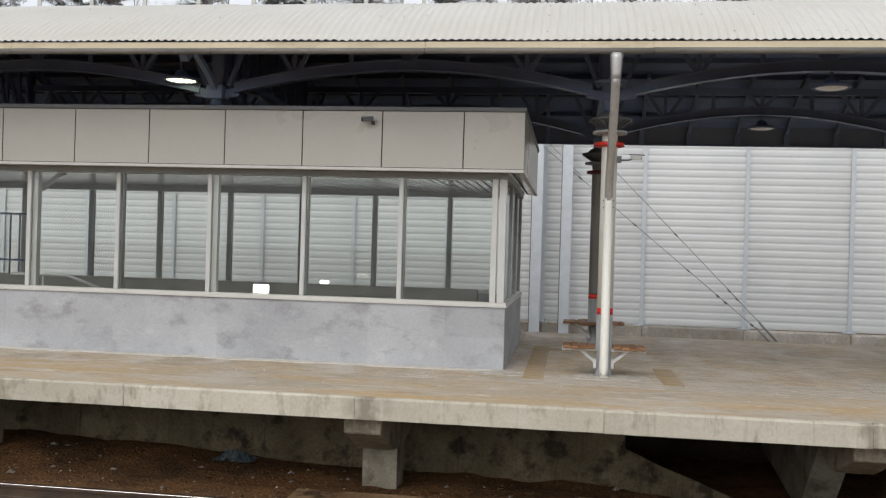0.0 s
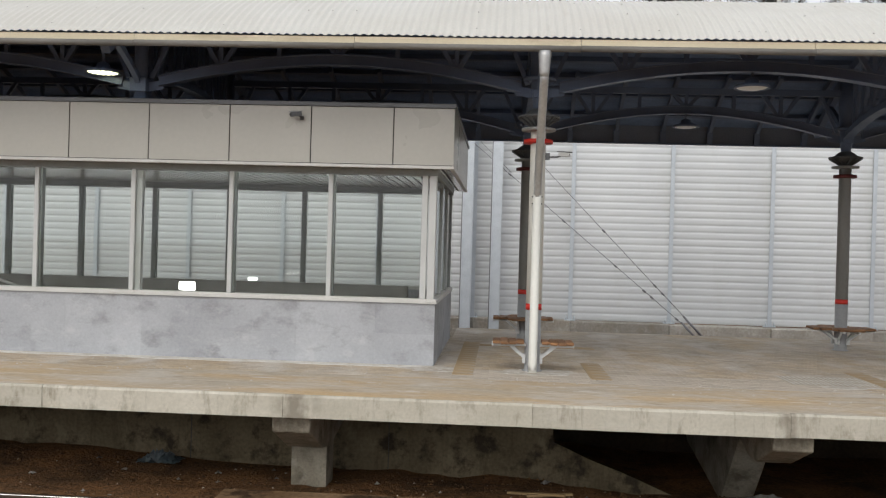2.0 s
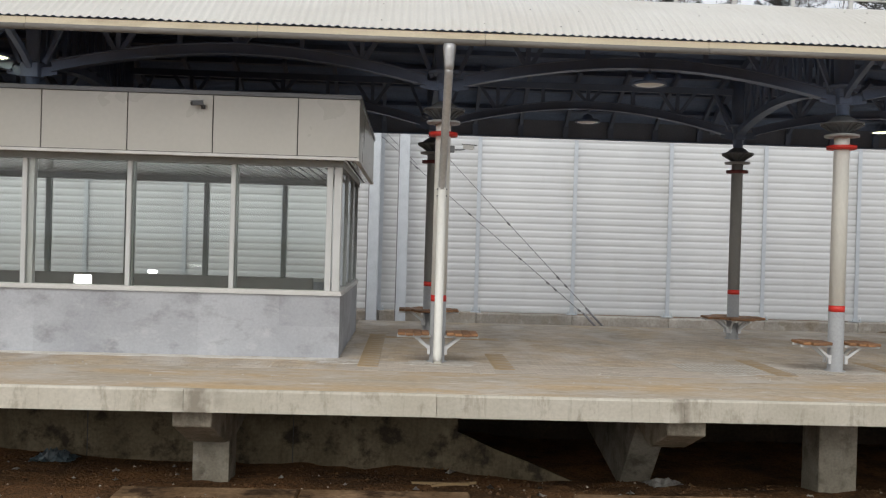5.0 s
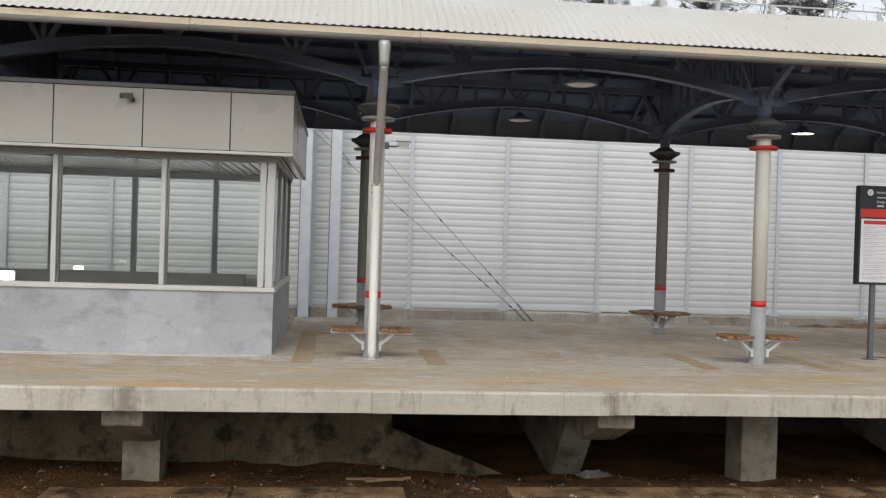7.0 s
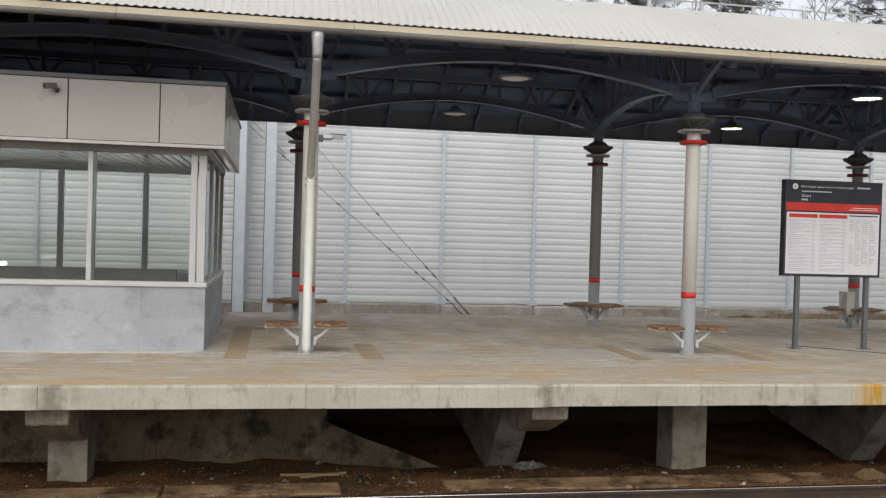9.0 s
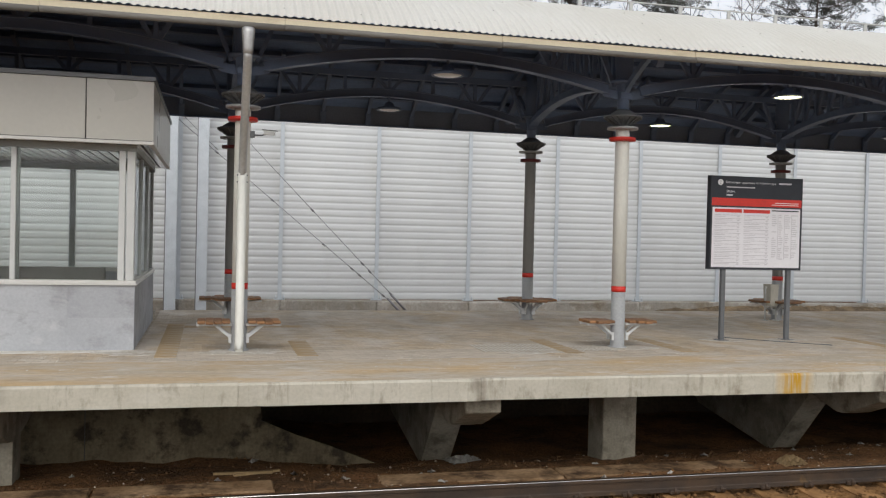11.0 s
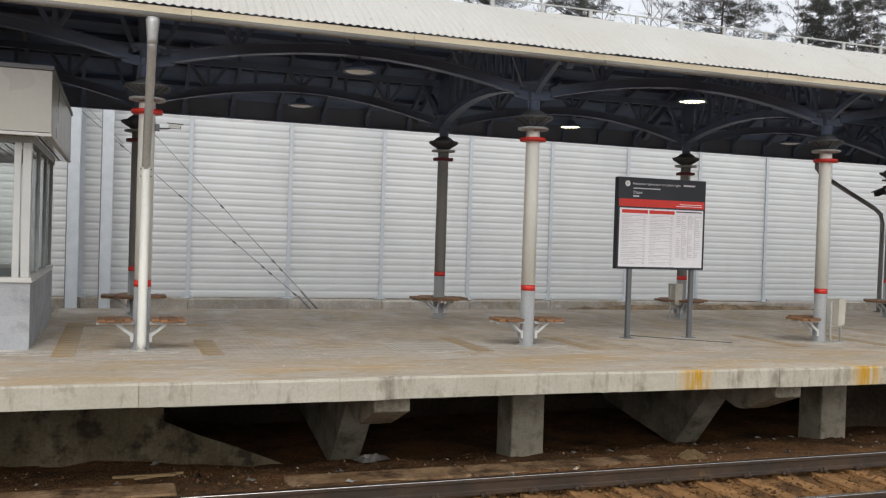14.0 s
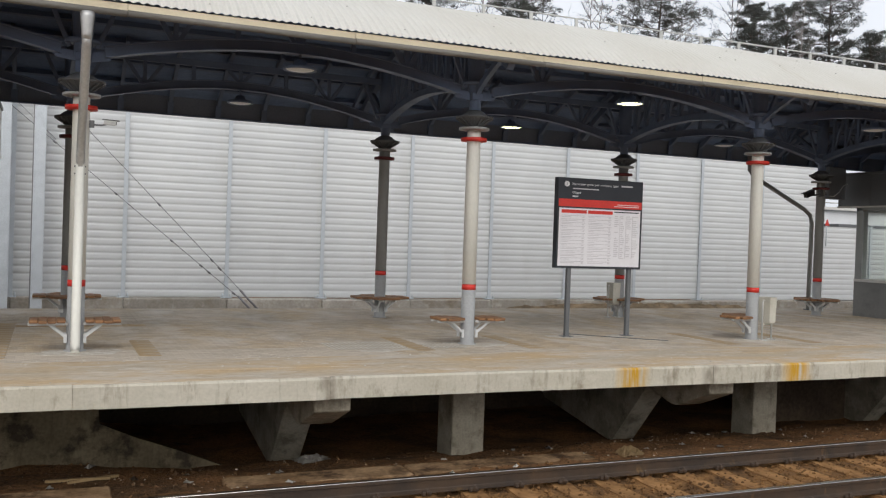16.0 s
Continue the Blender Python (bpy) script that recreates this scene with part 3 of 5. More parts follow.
def build_sleepers():
    bm = BM()
    prism(bm, [(7.35, -1.36), (7.35, -1.20), (7.75, -1.19), (8.15, -1.235), (9.27, -1.235), (9.65, -1.19), (10.08, -1.20), (10.08, -1.36)], "x", -0.13, 0.13)
    me = mesh_of(bm, "sleeper", M_SLEEPER)
    bm = BM()
    box(bm, -0.06, 0.06, -0.03, 0.03, -1.2, -1.15, 0.01)
    tube(bm, [(0, 0.03, -1.19), (0, 0.03, -1.12)], 0.018, 6)
    clip = mesh_of(bm, "rail_clip", M_RAIL)
    for i in range(40):
        x = -6 + 0.6 * i
        s = tagged(new("sleeper", me), "dusty ochre concrete sleeper between ballast stones", "sleeper", "sleepers of the near track")
        s.matrix_basis = pose(x, 0, 0, 0, 0, 0)
        for y in (7.92, 9.5):
            piece("rail_clip", clip, s, 0, y + 0.085)
            piece("rail_clip", clip, s, 0, y - 0.085, 0, 180)


build_sleepers()


def build_ballast():
    rnd = random.Random(7)
    verts, faces = [], []
    for _ in range(16000):
        x, y = rnd.uniform(-7, 18), rnd.uniform(6.6, 10.5)
        if y > 9.9 and rnd.random() > 0.35:
            continue
        if x < 0 and y < 8.8:
            continue
        r = rnd.uniform(0.014, 0.034)
        z = ground_height(x, y) + 0.075 if y < 9.9 else ground_height(x, y) + 0.005
        if y < 9.9:
            z = -1.245 + rnd.uniform(-0.02, 0.02)
        a = rnd.uniform(0, 6.3)
        k = len(verts)
        for i in range(4):
            q = a + i * 1.57 + rnd.uniform(-0.3, 0.3)
            verts.append((x + r * math.cos(q) * rnd.uniform(0.7, 1.3), y + r * math.sin(q) * rnd.uniform(0.7, 1.3), z + rnd.uniform(-0.3, 0.3) * r))
        verts.append((x + rnd.uniform(-0.3, 0.3) * r, y + rnd.uniform(-0.3, 0.3) * r, z + r * rnd.uniform(0.6, 1.1)))
        verts.append((x, y, z - r))
        for i in range(4):
            faces += [(k + i, k + (i + 1) % 4, k + 4), (k + (i + 1) % 4, k + i, k + 5)]
    me = bpy.data.meshes.new("ballast")
    me.from_pydata(verts, [], faces)
    me.materials.append(M_BALLAST)
    tagged(new("ballast", me), "rusty brown crushed stone between the sleepers", "ballast", kind="stuff")
    bm = BM()
    box(bm, -40, 60, 6.4, 9.9, -1.6, -1.25)
    tagged(part("track_bed", bm, M_BALLAST), "rust-stained bed of crushed stone under the track", "track bed", kind="structure")


build_ballast()


# ---- barrier beyond the rear track ----
FENCE_Y, BAY, PITCH = 28.0, 2.985, 0.213
fence = thing("noise_barrier", "tall pale ribbed metal noise barrier on a concrete plinth", "fence", kind="structure")


def build_fence():
    def panel_mesh(top):
        bm = BM()
        prev = None
        for i in range(int((top + 0.33) / PITCH * 8) + 1):
            z = -0.32 + i * PITCH / 8
            off = (0.0, 0.012, 0.017, 0.018, 0.018, 0.018, 0.017, 0.010)[i % 8]
            row = [bm.verts.new((x, FENCE_Y + 0.05 - off, z)) for x in (0.0, BAY - 0.02)]
            if prev:
                bm.faces.new((prev[0], prev[1], row[1], row[0])).smooth = True
            prev = row
        return mesh_of(bm, "panel", M_FENCE)

    def post_mesh(top):
        bm = BM()
        box(bm, -0.06, 0.06, FENCE_Y - 0.05, FENCE_Y - 0.038, -0.33, top)
        box(bm, -0.006, 0.006, FENCE_Y - 0.038, FENCE_Y + 0.1, -0.33, top)
        box(bm, -0.06, 0.06, FENCE_Y + 0.1, FENCE_Y + 0.112, -0.33, top)
        box(bm, -0.16, 0.16, FENCE_Y - 0.14, FENCE_Y + 0.1, -0.335, -0.31)
        for s in (-1, 1):
            tube(bm, [(s * 0.12, FENCE_Y - 0.1, -0.32), (s * 0.12, FENCE_Y - 0.1, -0.2)], 0.02, 6)
        return mesh_of(bm, "post", M_FPOST)
    tall, low = (panel_mesh(5.6), post_mesh(5.7)), (panel_mesh(2.72), post_mesh(2.8))
    rnd = random.Random(2)
    for i in range(-8, 16):
        x = 2.18 + BAY * i
        me = tall if x < 28.5 else low
        piece("post", me[1], fence, x)
        piece("panel", me[0], fence, x + 0.01)
        bm = BM()
        box(bm, x + 0.002, x + BAY - 0.002, 27.78 + rnd.uniform(-0.04, 0.04), 28.4, -1.6, rnd.uniform(-0.375, -0.335), 0.025)
        part("plinth_block", bm, M_KERB, fence)


build_fence()


def build_mast():
    """A lattice mast of two wide channels, with its guy wires."""
    g = thing("catenary_mast", "bluish galvanised lattice mast of two wide channels behind the platform", "mast")
    for x0, x1 in ((-1.16, -0.85), (-0.28, 0.02)):
        bm = BM()
        box(bm, x0, x1, 27.28, 27.3, -1.5, 8.0)
        box(bm, x0, x0 + 0.02, 27.3, 27.55, -1.5, 8.0)
        box(bm, x1 - 0.02, x1, 27.3, 27.55, -1.5, 8.0)
        channel = part("channel", bm, M_FPOST, g)
        bm = BM()
        box(bm, x0 - 0.028, x0 - 0.003, 27.30, 27.56, -1.5, 8.0)
        part("inner_flange", bm, M_WIRE, channel, "dark strip beside the channel")
    bolt = BM()
    tube(bolt, [(0, 27.28, 0), (0, 27.265, 0)], 0.02, 6)
    me = mesh_of(bolt, "bolt", M_FPOST)
    for k in range(20):
        piece("bolt", me, g, -0.76, 0.66, -0.2 + 0.35 * k)
    for foot, head, knots in (((5.70, 27.3, -0.29), (-0.9, 27.35, 6.46), (0.165, 0.13, 0.40, 0.03)), ((5.60, 27.3, -0.42), (-0.9, 27.35, 4.97), (0.165, 0.20, 0.333, 0.573, 0.825, 0.05))):
        w = thing("guy_wire", "thin dark guy wire with insulators, slanting down to the ground", "wire", "guy wires of the mast")
        bm = BM()
        tube(bm, [foot, head], 0.011, 6)
        part("cable", bm, M_WIRE, w)
        f, h = Vector(foot), Vector(head)
        if h.z < 6:
            bm = BM()
            tube(bm, [f.lerp(h, 0.825) + Vector((0.03, 0, 0.06)), h + Vector((0.1, 0, 0.16))], 0.009, 6)
            part("second_strand", bm, M_WIRE, w)
        for u in knots:
            bm = BM()
            tube(bm, [f.lerp(h, u - 0.007), f.lerp(h, u), f.lerp(h, u + 0.007)], 0.03, 8)
            part("insulator", bm, M_WIRE, w)
        bm = BM()
        tube(bm, [f + Vector((0.42, 0, -0.45)), f + Vector((-0.2, 0, 0.19))], 0.035, 6)
        part("anchor_rod", bm, M_WIRE, w)


build_mast()


# ---- glazed stair pavilion ----
FRONT, REAR, SILL, HEAD = 13.62, 18.1, 1.0, 2.85


def build_pavilion(x_end, side, length, detail, over):
    """A glazed shelter over a stair. x_end: its end wall; side +1: the wall faces +x."""
    t = thing("stair_pavilion", "glazed stair shelter with grey stone base and beige panel fascia" if detail else "glazed stair shelter with base and fascia coloured dark for shade", "pavilion", "stair shelters")
    far = x_end - side * length
    # The second shelter takes darker colours in place of shade.
    panel, stone = (M_PANEL, M_CLAD) if detail else (M_GREYSHADE, M_CLADSHADE)

    def X(d):
        return x_end - side * d

    def xbox(bm, d0, d1, *rest, bevel=0.0):
        box(bm, min(X(d0), X(d1)), max(X(d0), X(d1)), *rest, bevel)

    base = part("base_wall", BM(), M_CLAD, t)
    bm = BM()
    xbox(bm, 0.03, length, FRONT + 0.03, FRONT + 0.18, -0.05, 0.93)
    xbox(bm, 0.03, length, REAR - 0.18, REAR, -0.05, 0.93)
    xbox(bm, 0.03, 0.18, FRONT + 0.18, REAR - 0.18, -0.05, 0.93)
    bm.to_mesh(base.data)
    bm.free()
    n = int(length / 1.535)
    d = 0.0
    k = 0
    while d < length - 0.1:
        w = (0.9 if k == 0 else 1.2)
        for z0, z1 in ((-0.02, 0.4645), (0.4652, 0.93)):
            bm = BM()
            xbox(bm, d + 0.0006, min(d + w - 0.0006, length), FRONT, FRONT + 0.028, z0, z1)
            part("cladding_slab", bm, stone, t)
        d += w
        k += 1
    y = FRONT + 0.03
    while y < REAR - 0.1:
        for z0, z1 in ((-0.02, 0.4645), (0.4652, 0.93)):
            bm = BM()
            xbox(bm, 0.0, 0.028, y + 0.0008, min(y + 0.8992, REAR), z0, z1)
            part("cladding_slab", bm, stone, t)
        y += 0.9
    bm = BM()
    xbox(bm, -0.03, length, FRONT - 0.035, FRONT + 0.2, 0.932, 0.95)
    xbox(bm, -0.015, length, FRONT - 0.02, FRONT + 0.19, 0.95, 1.0, bevel=0.004)
    xbox(bm, -0.03, 0.2, FRONT + 0.2, REAR, 0.932, 0.95)
    xbox(bm, -0.015, 0.19, FRONT + 0.19, REAR, 0.95, 1.0)
    xbox(bm, 0.19, length, REAR - 0.19, REAR, 0.932, 1.0)
    part("sill", bm, M_TRIM, t, "pale metal window sill")
    # front mullions: a pale outer strip before a deeper grey post
    for i in range(n + 1):
        c = 0.10 + 1.528 * i
        bm = BM()
        if i == 0:
            xbox(bm, 0.02, 0.13, FRONT + 0.0, FRONT + 0.10, SILL, HEAD, bevel=0.006)
            xbox(bm, 0.15, 0.24, FRONT + 0.0, FRONT + 0.08, SILL, HEAD, bevel=0.006)
        else:
            xbox(bm, c - 0.035, c + 0.035, FRONT + 0.0, FRONT + 0.05, SILL, HEAD, bevel=0.006)
        part("mullion", bm, M_FRAME, t, "pale grey window mullion")
        bm = BM()
        wide = 0.12 if i in (3, 5) else 0.06
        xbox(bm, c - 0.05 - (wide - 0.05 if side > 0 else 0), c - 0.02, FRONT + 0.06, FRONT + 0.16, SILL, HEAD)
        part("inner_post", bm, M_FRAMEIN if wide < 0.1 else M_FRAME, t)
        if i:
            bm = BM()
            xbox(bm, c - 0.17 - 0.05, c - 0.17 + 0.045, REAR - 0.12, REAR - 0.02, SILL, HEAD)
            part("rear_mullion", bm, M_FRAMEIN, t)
        if i < n:
            bm = BM()
            xbox(bm, c + 0.036 if i else 0.24, c + 1.528 - 0.036, FRONT + 0.024, FRONT + 0.03, SILL, HEAD)
            p = part("pane", bm, M_GLASS, t)
            p.visible_shadow = False
            bm = BM()
            xbox(bm, c - 0.125 if i else 0.104, c + 1.528 - 0.22, REAR - 0.07, REAR - 0.064, SILL, HEAD)
            p = part("pane", bm, M_GLASS, t)
            p.visible_shadow = False
    ys = [FRONT + 0.12 + (REAR - FRONT - 0.2) * k / 3 for k in range(4)]
    for k, yy in enumerate(ys):
        bm = BM()
        xbox(bm, 0.02, 0.09, yy - 0.03, yy + 0.03, SILL, HEAD, bevel=0.005)
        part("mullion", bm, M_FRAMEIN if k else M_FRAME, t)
        if k:
            bm = BM()
            xbox(bm, 0.05, 0.056, ys[k - 1] + 0.03, yy - 0.03, SILL, HEAD)
            p = part("pane", bm, M_GLASS, t)
            p.visible_shadow = False
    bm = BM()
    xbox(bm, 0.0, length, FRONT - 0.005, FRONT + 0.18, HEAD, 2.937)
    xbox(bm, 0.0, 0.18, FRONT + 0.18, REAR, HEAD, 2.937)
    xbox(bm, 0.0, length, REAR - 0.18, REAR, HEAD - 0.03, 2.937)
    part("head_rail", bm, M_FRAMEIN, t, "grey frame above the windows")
    bm = BM()
    xbox(bm, 0.035 - over, length, FRONT - 0.248, 18.7, 2.955, 2.97)
    part("soffit", bm, M_DARKTRIM, t)
    bm = BM()
    box(bm, 0, 0.115, FRONT - 0.245, 18.66, 2.938, 2.954, 0.004)
    slat = mesh_of(bm, "soffit_slat", M_SOFFIT)
    for k in range(int((length + 0.15) / 0.15)):
        piece("soffit_slat", slat, t, X(k * 0.15 - over + 0.04) - (0.115 if side > 0 else 0))
    # fascia: separate panels with dark joints, a pale drip trim below and a grey cap above
    bm = BM()
    xbox(bm, 0.02 - over, length, FRONT - 0.28, 18.72, 2.976, 3.82)
    part("fascia_core", bm, M_DARKTRIM, t)
    edges = [-over, 0.66] + [0.66 + 1.228 * (k + 1) for k in range(int(length / 1.228))]
    for a, b in zip(edges, edges[1:]):
        bm = BM()
        xbox(bm, a + (0.009 if a > 0 else 0), b - 0.009, FRONT - 0.3, FRONT - 0.282, 2.985, 3.815)
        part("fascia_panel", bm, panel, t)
    for k in range(5):
        bm = BM()
        xbox(bm, -over, 0.018 - over, FRONT - 0.28 + k * 1.075 + 0.006, FRONT - 0.28 + (k + 1) * 1.075 - 0.004, 2.985, 3.815)
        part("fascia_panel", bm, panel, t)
    bm = BM()
    xbox(bm, -0.01 - over, length, FRONT - 0.315, FRONT - 0.25, 2.93, 2.975, bevel=0.004)
    xbox(bm, -0.01 - over, 0.055 - over, FRONT - 0.25, 18.74, 2.93, 2.975)
    part("drip_trim", bm, M_TRIM, t, "pale metal drip trim")
    bm = BM()
    xbox(bm, -0.025 - over, length, FRONT - 0.33, 18.76, 3.82, 3.885, bevel=0.006)
    part("roof_cap", bm, M_GREYSHADE, t, "grey roof edge capping")
    # Unseen dark sheet, added to keep roof bounce off the trusses.
    bm = BM()
    xbox(bm, 0.1 - over, length, FRONT - 0.2, 18.62, 3.887, 3.893)
    part("roof_membrane", bm, M_BOUNCECUT, t, "unseen dark sheet that cuts light bounced off the roof")
    if not detail:
        bm = BM()
        xbox(bm, 0.004, 0.2, REAR - 0.22, REAR - 0.004, SILL, HEAD - 0.032, bevel=0.006)
        part("corner_post", bm, M_FRAMEIN, t, "wide grey corner post")
    bm = BM()
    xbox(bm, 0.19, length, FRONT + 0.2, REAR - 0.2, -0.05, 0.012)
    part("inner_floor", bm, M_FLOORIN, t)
    return t


build_pavilion(-0.94, 1, 13.2, True, 0.235)
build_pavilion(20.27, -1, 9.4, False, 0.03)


# ---- canopy ----
CY, CZ, RAD = 16.07, -0.89, 6.80
A0 = math.radians(36.24)
COL_F = [(0.53, 13.5), (6.56, 13.5), (12.58, 13.5), (18.6, 13.5)]
COL_P = [(-5.5, 13.5), (-11.5, 13.5), (24.6, 13.5)]
COL_R = [(0.5, 18.15), (6.66, 18.15), (12.65, 18.05), (19.0, 18.15)]
COL_Q = [(-5.55, 18.15), (-11.6, 18.15), (24.9, 18.15)]
canopy = thing("platform_canopy", "long arched platform canopy with cream corrugated roof and dark steel trusses", "canopy", kind="structure")


def arc(a, r=RAD):
    return CY + r * math.sin(a), CZ + r * math.cos(a)


def build_roof():
    x0, x1, pitch, seg = -17.0, 34.0, 0.115, 6
    n = int((x1 - x0) / pitch * seg)
    m = 20
    wave = (0.0, 0.005, 0.017, 0.022, 0.017, 0.005)
    for name, lift, material in (("roof_sheet", 0.0, M_ROOF), ("roof_lining", -0.03, M_UNDER)):
        fine = name == "roof_sheet"
        cols = n if fine else 60
        xs = np.array([x0 + (x1 - x0) * i / cols for i in range(cols + 1)])
        # neighbouring sheets overlap every ten waves, the upper one slightly proud
        rs = np.array([RAD + lift + (wave[i % seg] + 0.007 * ((i // (seg * 10)) % 2) + 0.003 * noise.noise(Vector((i * 0.05, 0, 3))) if fine else 0.0) for i in range(cols + 1)])
        rows = m if fine else 130
        an = np.linspace(-A0 - 0.007, A0, rows + 1)
        # the lining has narrow grooves along the platform
        groove = np.zeros(rows + 1) if fine else np.array([0.0, -0.018, -0.018, 0.0])[np.arange(rows + 1) % 4]
        v = np.stack([np.broadcast_to(xs[:, None], (cols + 1, rows + 1)), CY + (rs[:, None] + groove[None]) * np.sin(an)[None], CZ + (rs[:, None] + groove[None]) * np.cos(an)[None]], -1).reshape(-1, 3)
        w = rows + 1
        faces = [(i * w + j, (i + 1) * w + j, (i + 1) * w + j + 1, i * w + j + 1) for i in range(cols) for j in range(rows)]
        me = bpy.data.meshes.new(name)
        me.from_pydata(v.tolist(), [], faces)
        me.polygons.foreach_set("use_smooth", [fine] * len(faces))
        me.materials.append(material)
        ob = new(name, me)
        ob.parent = canopy
        tagged(ob, "cream corrugated steel roof sheets" if fine else "dark underside of the roof")
    bm = BM()
    for j in range(7):
        a = -A0 + 0.03 + 0.105 * j
        for k in range(148):
            if noise.noise(Vector((k * 1.7, j * 3.1, 0))) < 0.12:
                continue
            y, z = arc(a, RAD + 0.022)
            box(bm, x0 + 0.345 * k + 0.048, x0 + 0.345 * k + 0.066, y - 0.009, y + 0.009, z - 0.006, z + 0.006)
    tagged(part("roof_screws", bm, M_SCREW, canopy, "small dull screw heads in rows on the roof"), kind="stuff")
    ey, ez = arc(-A0)
    for k in range(17):
        bm = BM()
        a = x0 + 3.0 * k
        box(bm, a + 0.002, a + 2.998, ey - 0.022, ey - 0.006, ez - 0.138, ez - 0.034, 0.003)
        part("eave_flashing", bm, M_EAVE, canopy, "cream metal eave flashing")
        bm = BM()
        tube(bm, [(a + 0.003, ey - 0.03, ez - 0.16), (a + 2.997, ey - 0.03, ez - 0.165)], 0.042, 10)
        part("gutter", bm, M_GUTTER, canopy, "zinc gutter")
        bm = BM()
        box(bm, a + 1.5, a + 1.53, ey - 0.045, ey - 0.02, ez - 0.175, ez - 0.12)
        part("gutter_clip", bm, M_EAVE, canopy)
    ry, rz = arc(A0)
    bm = BM()
    box(bm, x0, x1, ry - 0.02, ry + 0.02, rz - 0.44, rz - 0.02)
    part("rear_beam", bm, M_FASCIASHEET, canopy, "grey sheet-metal rear fascia")
    bm = BM()
    box(bm, x0, x1, ry - 0.1, ry - 0.022, rz - 0.443, rz - 0.415)
    part("lower_flange", bm, M_STEEL, canopy)
    # purlins and rafters under the sheet
    for k in range(13):
        a = -A0 + 0.06 + (2 * A0 - 0.12) * k / 12
        y, z = arc(a, RAD - 0.10)
        bm = BM()
        bar(bm, (x0, y, z), (x1, y, z), 0.06, 0.10, (0, math.sin(a), math.cos(a)))
        part("purlin", bm, M_STEEL, canopy)
    for k in range(50):
        x = x0 + 0.46 + 1.0 * k
        bm = BM()
        pts = [arc(A0 * (0.55 + 0.45 * j / 4), RAD - 0.17) for j in range(5)] + [(ry - 0.06, rz - 0.41)]
        for p, q in zip(pts, pts[1:]):
            bar(bm, (x, *p), (x, *q), 0.07, 0.12)
        part("rib", bm, M_STEEL, canopy)


build_roof()


def arch_z(u, spring=4.03, crown=4.46):
    """Height of the underside of the arched chord at u in 0..1 between two columns."""
    return spring + (crown - spring) * math.sin(math.pi * u) ** 0.92


def build_long_truss(p, q, top, crown):
    """A trussed arch along the platform between two columns: a deep curved beam, fans of struts and single posts."""
    (xa, ya), (xb, yb) = p, q
    g = new("arched_truss")
    g.parent = canopy

    def at(u, z):
        return (xa + (xb - xa) * u, ya + (yb - ya) * u, z)

    def foot(u):
        return arch_z(u, 4.03, crown)
    us = [0.048 + 0.904 * i / 28 for i in range(29)]
    depth = 0.15
    for name, lift, w, h in (("lower_chord", depth / 2, 0.05, depth), ("lower_flange", 0.0, 0.17, 0.014), ("upper_flange", depth, 0.15, 0.014)):
        bm = BM()
        for a, b in zip(us, us[1:]):
            bar(bm, at(a, foot(a) + lift), at(b + 0.0015, foot(b) + lift), w, h)
        part(name, bm, M_STEEL, g)
    bm = BM()
    bar(bm, at(0, top), at(1, top), 0.1, 0.12)
    part("upper_chord", bm, M_STEEL, g)
    for e, s in ((0.0, 1), (1.0, -1)):
        bm = BM()
        prism(bm, [(at(e, 0)[0] + s * d, z) for d, z in ((0.09, 4.02), (0.36, 4.06), (0.36, 4.19), (0.09, 4.16))], "y", ya - 0.008, ya + 0.008)
        part("gusset_plate", bm, M_STEEL, g)
    for u in (0.205, 0.5, 0.795):
        for du in (-0.062, 0.0, 0.062):
            bm = BM()
            bar(bm, at(u + du * 0.12, foot(u) + depth), at(u + du * (1 if u != 0.5 else 0.8), top), 0.065, 0.065)
            part("fan_strut", bm, M_STEEL, g)
    for u in (0.352, 0.648):
        bm = BM()
        bar(bm, at(u, foot(u) + depth), at(u, top), 0.065, 0.065)
        part("web_post", bm, M_STEEL, g)
    for u0, u1 in ((0.03, 0.085), (0.97, 0.915)):
        bm = BM()
        bar(bm, at(u0, 4.22), at(u1, top), 0.06, 0.06)
        part("end_strut", bm, M_STEEL, g)


